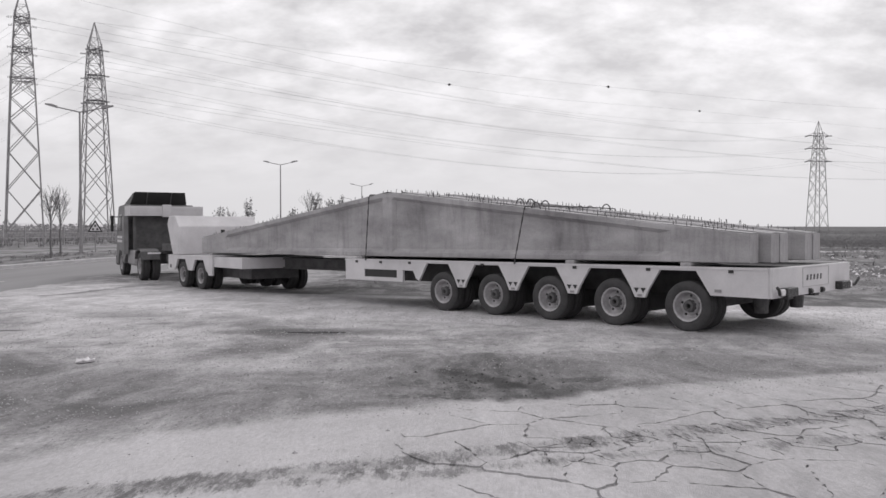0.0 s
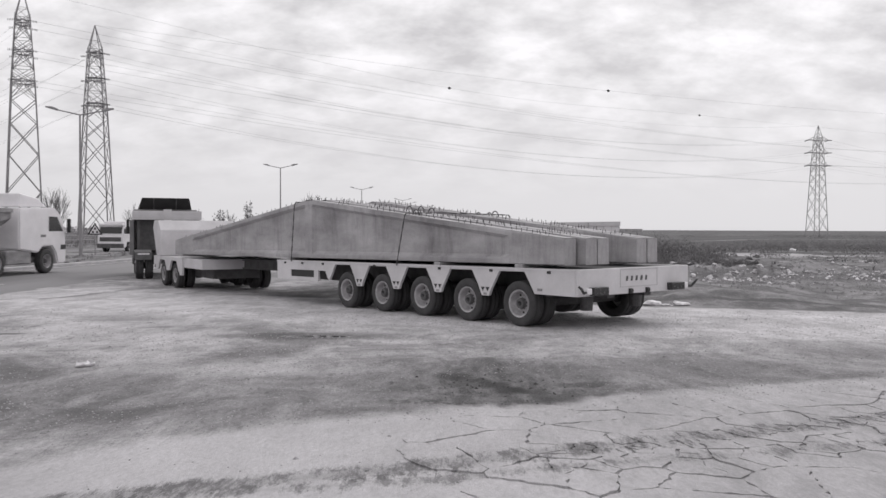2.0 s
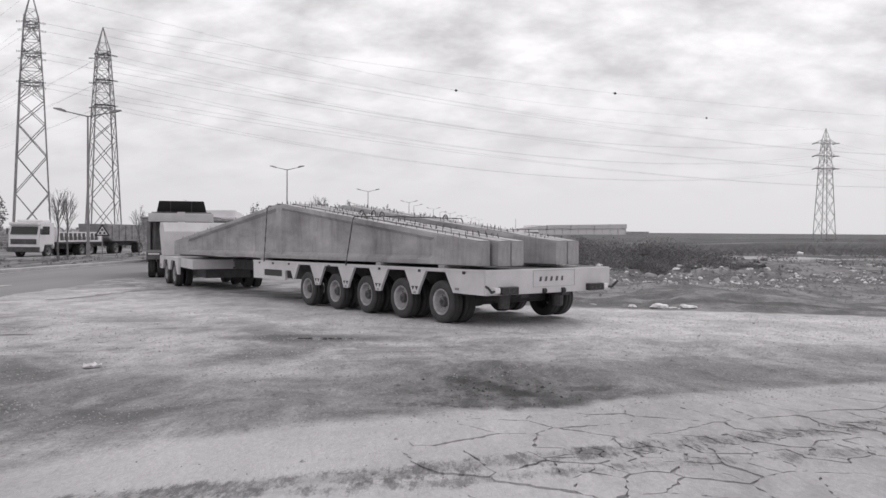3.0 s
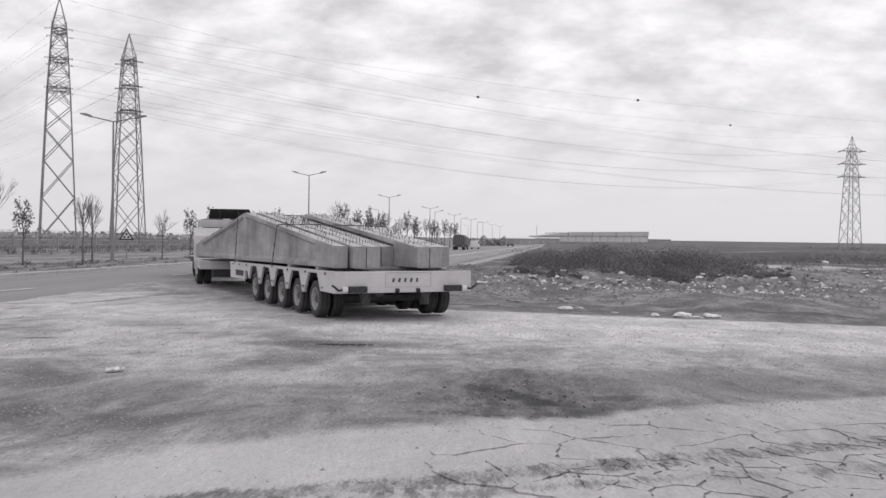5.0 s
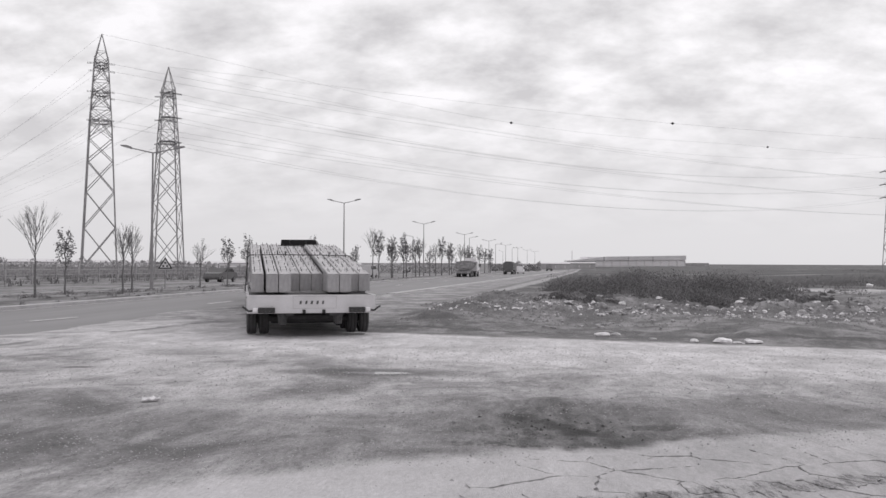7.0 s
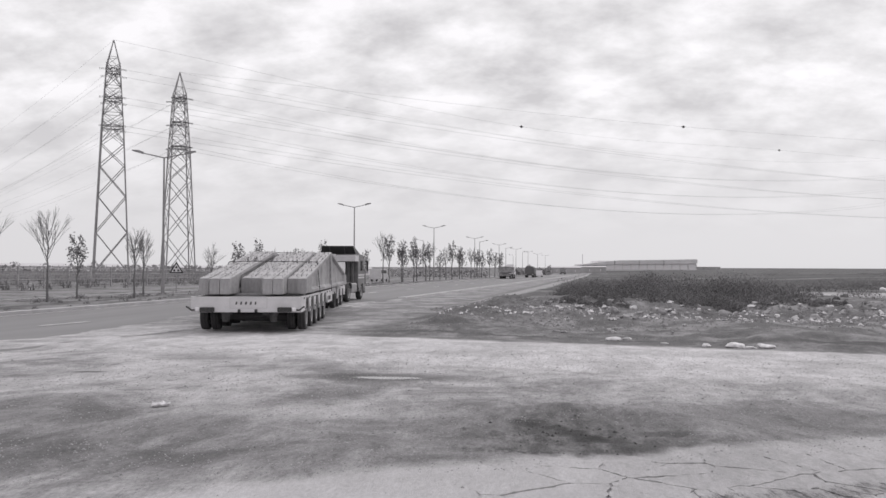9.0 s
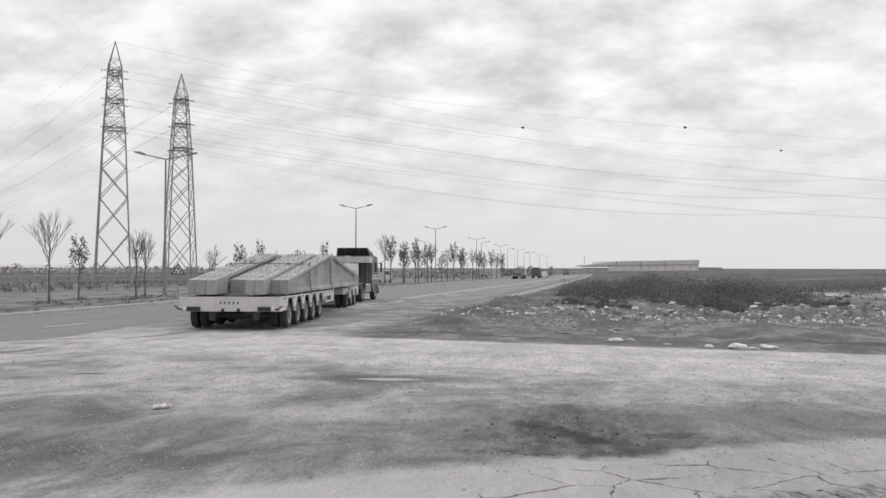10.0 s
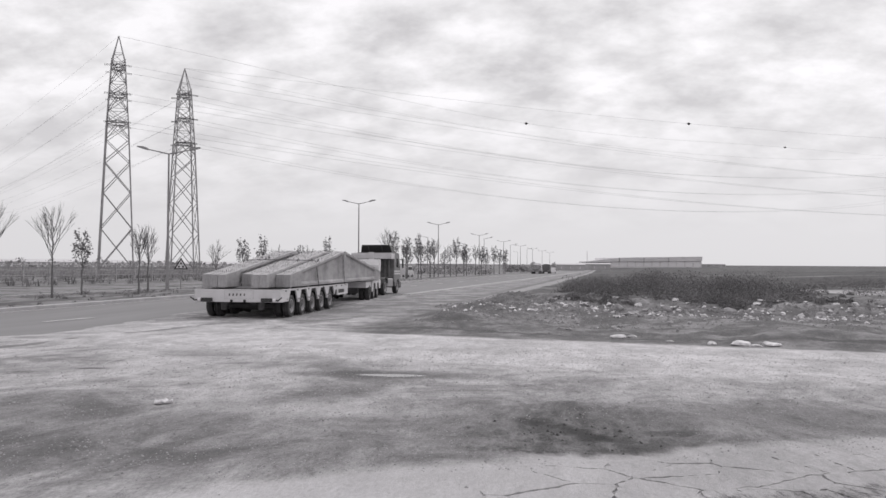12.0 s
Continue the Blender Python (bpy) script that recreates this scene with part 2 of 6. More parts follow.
    lot = mix(lot, 0.17, val("MULTIPLY", blob(2.7, 8.8, 1.9, 0.75, ragged, 1.0), 0.65))
    for cx, cy, rx, ry, deep in ((0.36, 8.12, 0.13, 0.14, 0.7), (0.50, 7.86, 0.14, 0.20, 0.85), (0.64, 7.58, 0.17, 0.20, 0.92), (0.10, 8.35, 0.22, 0.16, 0.5)):
        lot = mix(lot, 0.022, val("MULTIPLY", blob(cx, cy, rx, ry, ragged, 0.9), deep))
    lot = mix(lot, 0.05, val("MULTIPLY", val("MULTIPLY", blob(0.30, 6.85, 0.75, 0.22, ragged, 0.9), smooth(grit, 0.44, 0.56)), 0.85))
    lot = mix(lot, 0.06, val("MULTIPLY", val("MULTIPLY", blob(0.10, 7.45, 0.50, 0.35, ragged, 0.9), smooth(grit, 0.46, 0.58)), 0.7))
    lot = mix(lot, 0.055, val("MULTIPLY", blob(1.36, 7.88, 0.26, 0.16, ragged, 1.0), 0.75))
    lot = mix(lot, 0.10, val("MULTIPLY", blob(-2.05, 11.9, 1.35, 0.50, ragged, 0.8), 0.85))
    lot = mix(lot, 0.07, val("MULTIPLY", blob(-6.5, 11.95, 0.25, 0.12, ragged, 0.9), 0.8))
    # pale packed wheel track along the far side of the lot
    edge = val("ADD", Y, val("MULTIPLY", X, 0.34))
    pale = val("MULTIPLY", smooth(edge, 11.0, 14.8), val("SUBTRACT", 1.0, smooth(val("ADD", edge, val("MULTIPLY", wob, 1.2)), 20.0, 20.9)))
    lot = mix(lot, mix(0.44, 0.58, smooth(track, 0.35, 0.6)), val("MULTIPLY", pale, val("ADD", 0.35, val("MULTIPLY", smooth(X, -13.0, -6.0), 0.5))))
    # pale concrete apron by the camera, with a broken dark seam
    left = val("MINIMUM", X, 0.0)
    across = val("ADD", val("SUBTRACT", Y, val("MULTIPLY", X, 0.37)), val("MULTIPLY", val("MULTIPLY", left, left), 0.13))
    apron = val("SUBTRACT", 1.0, smooth(val("ADD", across, val("MULTIPLY", wob, 0.5)), 6.56, 7.00))
    lot = mix(lot, mix(0.49, 0.58, smooth(wide, 0.4, 0.6)), apron)
    # trodden-in dirt over the broken part of the slab
    worn = val("MULTIPLY", smooth(val("ADD", X, val("MULTIPLY", wob, 0.8)), 0.5, 2.2), apron)
    lot = mix(lot, mix(0.36, 0.47, smooth(mottle, 0.40, 0.60)), val("MULTIPLY", worn, 0.6))
    for slope, start, wide_from, wide_to, strong in ((0.41, 4.82, 0.06, 0.20, 0.95), (0.29, 4.52, 0.0, 0.12, 0.8)):
        seam = val("ABSOLUTE", val("SUBTRACT", val("SUBTRACT", Y, val("MULTIPLY", X, slope)), start))
        seam = val("SUBTRACT", 1.0, smooth(val("ADD", seam, val("MULTIPLY", val("SUBTRACT", grit, 0.5), 0.75)), wide_from, wide_to))
        lot = mix(lot, mix(0.16, 0.42, smooth(grit, 0.40, 0.58)), val("MULTIPLY", seam, strong))
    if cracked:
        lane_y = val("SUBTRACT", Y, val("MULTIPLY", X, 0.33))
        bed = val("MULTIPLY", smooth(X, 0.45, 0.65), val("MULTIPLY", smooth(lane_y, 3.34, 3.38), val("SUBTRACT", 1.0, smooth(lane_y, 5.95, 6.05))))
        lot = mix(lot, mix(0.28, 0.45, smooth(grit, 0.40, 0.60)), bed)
    # waste ground past the track
    waste_noise = noise_tex(0.5, 7, 0.7)
    waste = mix(0.11, 0.25, smooth(waste_noise, 0.42, 0.62))
    far_noise = noise_tex(0.035, 6, 0.65, (0.5, 2.2, 1))
    waste_far = mix(0.065, 0.26, smooth(far_noise, 0.52, 0.66))
    waste = mix(waste, waste_far, smooth(Y, 38, 70))
    bare = blob(23.5, 59.0, 8.0, 5.5, noise_tex(0.25, 5, 0.6), 0.5)
    waste = mix(waste, 0.42, bare)
    is_waste = smooth(val("ADD", edge, val("MULTIPLY", wob, 1.2)), 20.2, 20.8)
    road_side = val("SUBTRACT", X, val("MULTIPLY", Y, 0.1))
    right = smooth(val("ADD", road_side, val("MULTIPLY", wob, 1.5)), -7.6, -5.6)
    verge_side = val("MULTIPLY", smooth(road_side, -11.7, -11.0), smooth(val("ADD", Y, val("MULTIPLY", wob, 4.0)), 28.0, 34.0))
    lot = mix(lot, mix(0.19, 0.33, smooth(waste_noise, 0.40, 0.62)), verge_side)
    beside = val("ABSOLUTE", val("ADD", road_side, val("ADD", 5.6, wob)))
    track2 = val("MULTIPLY", val("SUBTRACT", 1.0, smooth(beside, 0.4, 1.3)), smooth(Y, 32.0, 40.0))
    waste = mix(waste, 0.38, val("MULTIPLY", track2, 0.8))
    for off, half, deep in ((21.35, 0.22, 0.8), (23.2, 0.25, 0.55), (24.6, 0.2, 0.4)):
        rut = val("ABSOLUTE", val("SUBTRACT", val("ADD", edge, val("MULTIPLY", wob, 0.8)), off + 0.4))
        waste = mix(waste, 0.06, val("MULTIPLY", val("MULTIPLY", val("SUBTRACT", 1.0, smooth(rut, half * 0.3, half)), smooth(waste_noise, 0.38, 0.55)), deep))
    lot = mix(lot, waste, val("MULTIPLY", is_waste, right))
    # verge and median past the near carriageway
    grass_noise = noise_tex(0.6, 7, 0.7, (1, 0.4, 1), -6)
    verge = mix(0.09, 0.26, smooth(grass_noise, 0.40, 0.62))
    lot = mix(lot, verge, val("SUBTRACT", 1.0, smooth(road_side, -22.6, -22.2)))
    clean = val("MULTIPLY", lot, val("ADD", 0.78, val("MULTIPLY", fine, 0.40)))
    lot = val("MULTIPLY", lot, val("ADD", 0.42, val("MULTIPLY", mottle, 1.16)))
    lot = val("MULTIPLY", lot, val("ADD", 0.22, val("MULTIPLY", fine, 1.70)))
    lot = mix(lot, val("MULTIPLY", lot, 0.55), val("MULTIPLY", smooth(grit, 0.55, 0.63), 0.75))
    lot = mix(lot, clean, val("MULTIPLY", apron, 0.65))
    col = n.new("ShaderNodeCombineColor")
    l.new(lot, col.inputs[0])
    l.new(val("MULTIPLY", lot, TINT[1]), col.inputs[1])
    l.new(lot, col.inputs[2])
    l.new(col.outputs[0], b.inputs["Base Color"])
    puddle = blob(-1.90, 11.85, 0.55, 0.17, wob, 0.25)
    l.new(mix(0.95, 0.06, puddle), b.inputs["Roughness"])
    bp = n.new("ShaderNodeBump")
    bp.inputs["Distance"].default_value = 0.045
    l.new(mix(0.8, 0.0, puddle), bp.inputs["Strength"])
    l.new(val("ADD", val("MULTIPLY", grit, 0.7), val("MULTIPLY", fine, 0.3)), bp.inputs["Height"])
    l.new(bp.outputs[0], b.inputs["Normal"])
    return m


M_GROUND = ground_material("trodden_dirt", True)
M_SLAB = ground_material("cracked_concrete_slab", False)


# ---- mesh helpers ----
def part(name, bm, material, parent=None, label="", smooth_faces=False):
    """Links a bmesh as one mesh object, under a thing or part if one is given."""
    me = bpy.data.meshes.new(name)
    bm.to_mesh(me)
    bm.free()
    me.materials.append(material)
    if smooth_faces:
        for p in me.polygons:
            p.use_smooth = True
    ob = new(name, me)
    ob.parent = parent
    return tagged(ob, label)


def box(bm, x0, x1, y0, y1, z0, z1, bevel=0.0):
    vs = [bm.verts.new((x, y, z)) for z in (z0, z1) for y in (y0, y1) for x in (x0, x1)]
    fs = [bm.faces.new([vs[i] for i in q]) for q in ((0, 2, 3, 1), (4, 5, 7, 6), (0, 1, 5, 4), (2, 6, 7, 3), (0, 4, 6, 2), (1, 3, 7, 5))]
    if bevel:
        es = list({e for f in fs for e in f.edges})
        bmesh.ops.bevel(bm, geom=es, offset=bevel, segments=1, affect="EDGES")
    return bm


def boxes(*specs):
    bm = bmesh.new()
    for s in specs:
        box(bm, *s)
    return bm


def prism(bm, outline, axis, a, b):
    """An outline of 2D points pushed from a to b along an axis (x: points are y,z; y: x,z; z: x,y)."""
    def at(p, c):
        return {"x": (c, p[0], p[1]), "y": (p[0], c, p[1]), "z": (p[0], p[1], c)}[axis]
    lo = [bm.verts.new(at(p, a)) for p in outline]
    hi = [bm.verts.new(at(p, b)) for p in outline]
    k = len(outline)
    bm.faces.new(lo)
    bm.faces.new(hi[::-1])
    for i in range(k):
        bm.faces.new((lo[i], lo[(i + 1) % k], hi[(i + 1) % k], hi[i]))
    return bm


def finish(bm):
    bmesh.ops.recalc_face_normals(bm, faces=bm.faces[:])
    return bm


def tube(bm, p, q, r, r2=None, sides=5):
    p, q = Vector(p), Vector(q)
    d = (q - p)
    if d.length < 1e-6:
        return bm
    d.normalize()
    u = d.cross(Vector((0.3, 0.5, 0.81))).normalized()
    w = d.cross(u)
    r2 = r if r2 is None else r2
    a = [bm.verts.new(p + (u * math.cos(k * math.tau / sides) + w * math.sin(k * math.tau / sides)) * r) for k in range(sides)]
    b = [bm.verts.new(q + (u * math.cos(k * math.tau / sides) + w * math.sin(k * math.tau / sides)) * r2) for k in range(sides)]
    for k in range(sides):
        bm.faces.new((a[k], a[(k + 1) % sides], b[(k + 1) % sides], b[k]))
    bm.faces.new(a[::-1])
    bm.faces.new(b)
    return bm


def lathe(bm, profile, segments=28, closed=True):
    """Turns (x, radius) points round the x axis."""
    rings = []
    for x, r in profile:
        rings.append([bm.verts.new((x, r * math.cos(k * math.tau / segments), r * math.sin(k * math.tau / segments))) for k in range(segments)])
    for i in range(len(rings) - (0 if closed else 1)):
        a, b = rings[i], rings[(i + 1) % len(rings)]
        for k in range(segments):
            bm.faces.new((a[k], a[(k + 1) % segments], b[(k + 1) % segments], b[k]))
    return bm


# ---- lie of the land ----
def lie(x, y):
    """Height of the ground: the lot falls to the road, and the road falls gently away."""
    z = 0.614 - 0.0232 * max(y, -20.0)
    low = 0.03 - 0.0055 * min(max(y - 48.0, 0.0), 260.0)
    k = 0.05
    far = min(max((y - 75.0) / 110.0, 0.0), 1.0) * min(max((x - 0.1 * y - 8.0) / 40.0, 0.0), 1.0)
    return max(z, low) + k * math.exp(-abs(z - low) / k) * 0.5 + 1.1 * far * far * (3 - 2 * far)


def apron_edge(y):
    """Where the lot's dust spills over the near edge of the road, as x - 0.1 y."""
    for y0, e0, y1, e1 in ((-99, -13.8, 20, -13.8), (20, -13.8, 31, -15.7), (31, -15.7, 46, -12.0)):
        if y < y1:
            return e0 + (e1 - e0) * max(y - y0, 0) / (y1 - y0)
    return -12.0


def relief(x, y):
    side = x - 0.1 * y
    z = lie(x, y)
    edge = y + 0.34 * x
    rough = noise.noise(Vector((x * 0.9, y * 0.9, 3.0))) * 0.5 + noise.noise(Vector((x * 2.7, y * 2.7, 8.0))) * 0.3
    if side < -12.0:
        e = apron_edge(y) + 0.5 * noise.noise(Vector((x * 0.5, y * 0.5, 4.0)))
        if -22.8 < side < e:
            return z - 0.025 * min(1.0, (e - side) / 0.6)
        if side >= e:
            z += 0.016
    on_lot = min(max((21.0 - edge) / 1.0, 0.0), 1.0)
    flat = min(max((6.45 + 0.33 * x - y) / 0.3, 0.0), 1.0) * min(max((x + 0.5) * 3, 0.0), 1.0)
    z += rough * 0.022 * on_lot * (1 - flat) - 0.010 * flat
    # hollow with oily soil
    d = math.hypot((x - 0.65) / 1.0, (y - 7.85) / 1.3)
    z -= 0.045 * math.exp(-d ** 4) * (1 - flat)
    z += 0.03 * math.exp(-((d - 1.15) / 0.16) ** 2) * (1 - flat) * (1.0 if y > 7.6 else 0.3)
    wet = ((x + 1.95) / 0.75) ** 2 + ((y - 11.85) / 0.42) ** 2
    if wet < 1.0:
        return lie(x, y) - 0.004
    if 5.0 < y < 14.0:
        lump = noise.noise(Vector((x * 7.0, y * 4.5, 2.0))) + 0.6 * noise.noise(Vector((x * 15.0, y * 10.0, 6.0)))
        z += 0.010 * lump * (1 - flat) * (2.0 if d < 1.0 else 1.0)
    waste = min(max((edge - 20.6) / 1.5, 0.0), 1.0) * min(max((side + 7.0) / 2.0, 0.0), 1.0)
    if waste:
        near = math.exp(-max(y - 60.0, 0.0) / 60.0)
        z += waste * near * (0.10 + 0.16 * rough + 0.30 * noise.noise(Vector((x * 0.22, y * 0.22, 1.0))))
        for cx, cy, rx, ry, h in ((0.2, 37.0, 3.0, 3.4, 0.42), (-2.2, 30.5, 3.2, 1.2, 0.35), (-2.9, 26.3, 2.2, 0.7, 0.26), (-0.4, 24.4, 1.8, 0.5, 0.16), (6.3, 31.6, 1.6, 0.8, 0.35), (11.0, 31.5, 1.8, 0.8, 0.4), (3.2, 33.5, 3.0, 1.6, 0.50), (9.0, 33.0, 5.0, 1.8, 0.40), (16.0, 34.0, 5.0, 2.0, 0.35), (6.0, 45.0, 9.0, 7.0, 0.3)):
            d = ((x - cx) / rx) ** 2 + ((y - cy) / ry) ** 2
            z += waste * h * math.exp(-d) * (0.8 + 0.5 * rough)
    if side < -23.5:
        z += 0.05 + 0.05 * rough
    return z


def stretch_axis(fine_lo, fine_hi, step, far, grow=1.22):
    v, out, s = fine_hi, [], step
    while v < far:
        s *= grow
        v += s
        out.append(v)
    back, v, s = [], fine_lo, step
    while v > -far:
        s *= grow
        v -= s
        back.append(v)
    k = int(round((fine_hi - fine_lo) / step))
    return back[::-1] + [fine_lo + step * i for i in range(k + 1)] + out


def ground_sheet():
    def denser(axis, lo, hi, parts):
        out = []
        for a, b in zip(axis, axis[1:]):
            out += [a + (b - a) * i / parts for i in range(parts)] if lo < a < hi else [a]
        return out + axis[-1:]

    xs = denser(stretch_axis(-19.0, 22.0, 0.22, 3500.0, 1.16), -4.5, 6.0, 4)
    ys = denser(stretch_axis(1.0, 48.0, 0.22, 3500.0, 1.16), 5.5, 12.0, 4)
    verts = [(x, y, relief(x, y)) for y in ys for x in xs]
    k = len(xs)
    faces = [(j * k + i, j * k + i + 1, (j + 1) * k + i + 1, (j + 1) * k + i) for j in range(len(ys) - 1) for i in range(k - 1)]
    me = bpy.data.meshes.new("ground")
    me.from_pydata(verts, [], faces)
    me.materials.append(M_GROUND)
    for p in me.polygons:
        p.use_smooth = True
    return tagged(new("ground", me), "dusty trodden lot running out to dark waste ground", "ground", kind="structure")


ground_sheet()


def ribbon(name, a, b, y0, y1, lift, material, label, category, thick=0.0, ragged=0.0, step=2.0):
    """A strip along the road between two lines x = a + 0.1 y and x = b + 0.1 y."""
    bm = bmesh.new()
    rows = []
    y = y0
    while y <= y1 + 1e-6:
        rg = ragged * (noise.noise(Vector((0.0, y * 0.35, 5.0))) + 0.5 * noise.noise(Vector((0.0, y * 1.3, 9.0)))) if ragged else 0.0
        za = lie(a + 0.1 * y, y) + lift
        rows.append([bm.verts.new((a + 0.1 * y, y, za)), bm.verts.new((b + 0.1 * y + rg, y, lie(b + 0.1 * y, y) + lift))])
        if thick:
            rows[-1] += [bm.verts.new((b + 0.1 * y + rg, y, lie(b + 0.1 * y, y) + lift - thick)), bm.verts.new((a + 0.1 * y, y, za - thick))]
        y += step if y < 120 else step * 6
    for r, s in zip(rows, rows[1:]):
        k = len(r)
        for i in range(k if thick else 1):
            bm.faces.new((r[i], r[(i + 1) % k], s[(i + 1) % k], s[i]))
    if thick:
        bm.faces.new(rows[0])
        bm.faces.new(rows[-1])
    finish(bm)
    return tagged(part(name, bm, material), label, category, kind="structure")


ribbon("road", -22.3, -11.9, -60, 900, 0.004, M_ASPHALT, "worn grey asphalt carriageway with dusty edge", "road", ragged=0.9, step=1.0)
ribbon("road", -41.0, -30.6, -60, 900, 0.05, M_ASPHALT, "far carriageway of worn grey asphalt", "road")
ribbon("kerb", -22.75, -22.3, -60, 600, 0.13, M_KERB, "low concrete kerb along the median", "kerb", thick=0.3)
ribbon("kerb", -30.6, -30.3, -60, 600, 0.13, M_KERB, "low concrete kerb along the median", "kerb", thick=0.3)


ribbon("kerb", -12.25, -11.75, 49, 330, 0.05, M_KERB, "broken dusty kerb along the near road edge", "kerb", thick=0.3, ragged=0.35)


# ---- vehicles ----
def wheel(name, parent, x, y, z, r, width, side, dual=True, rim_r=0.25, label=""):
    """A wheel with its tyre or twin tyres and a dished rim. side: -1 left, 1 right. It turns about its x axis."""
    hub = part(name, lathe(bmesh.new(), [(0.06 * side, 0.03), (0.095 * side, 0.045), (0.085 * side, 0.082), (0.02 * side, 0.10), (-0.25 * side if dual else -0.1 * side, 0.12), (-0.25 * side if dual else -0.1 * side, 0.03)], 14), M_HUB, parent, label)
    hub.matrix_basis = pose(x, y, z)
    h = width / 2
    for k, off in enumerate((0.0, -side * (width + 0.06)) if dual else (0.0,)):
        sh = r - 0.035
        prof = [(-h * 0.80, rim_r), (-h * 0.98, rim_r + 0.03), (-h, (rim_r + r) / 2), (-h * 0.95, sh), (-h * 0.80, r - 0.005), (-h * 0.45, r), (-h * 0.42, r - 0.012), (-h * 0.36, r - 0.012), (-h * 0.33, r), (0, r + 0.002), (h * 0.33, r), (h * 0.36, r - 0.012), (h * 0.42, r - 0.012), (h * 0.45, r), (h * 0.80, r - 0.005), (h * 0.95, sh), (h, (rim_r + r) / 2), (h * 0.98, rim_r + 0.03), (h * 0.80, rim_r)]
        bm = lathe(bmesh.new(), [(off + px, pr) for px, pr in prof], 30)
        part("tyre", finish(bm), M_RUBBER, hub, smooth_faces=True)
    bm = bmesh.new()
    o = side * h
    lathe(bm, [(o * 0.86, rim_r + 0.012), (o * 0.98, rim_r + 0.006), (o * 0.90, rim_r - 0.012), (o * 0.20, rim_r - 0.030), (-o * 0.15, rim_r - 0.048), (-o * 0.20, rim_r * 0.62), (o * 0.05, rim_r * 0.55), (o * 0.05, rim_r * 0.40), (-o * 0.6, rim_r * 0.40), (-o * 0.6, rim_r - 0.02), (-o * 0.86, rim_r + 0.004)], 30)
    finish(bm)
    for k in range(10):
        a = k * math.tau / 10
        tube(bm, (o * 0.02, math.cos(a) * rim_r * 0.47, math.sin(a) * rim_r * 0.47), (o * 0.22, math.cos(a) * rim_r * 0.47, math.sin(a) * rim_r * 0.47), 0.014, sides=6)
    rim = part("rim", bm, M_RIM, hub)
    for k in range(5):
        a = k * math.tau / 5 + 0.3
        c = Vector((-o * 0.30, math.cos(a) * rim_r * 0.70, math.sin(a) * rim_r * 0.70))
        part("hand_hole", tube(bmesh.new(), c, c + Vector((o * 0.16, 0, 0)), rim_r * 0.10, sides=8), M_BLACK, rim)
    return hub


RIDE = 0.07
LL_W, LL_TOP, LL_BOT, LL_LEN = 1.5, 0.918, 0.488, 9.5
ARCHES = [1.40 + 1.30 * k for k in range(5)]
AXLES = [1.25 + 1.30 * k for k in range(5)]
TYRE_R = 0.385


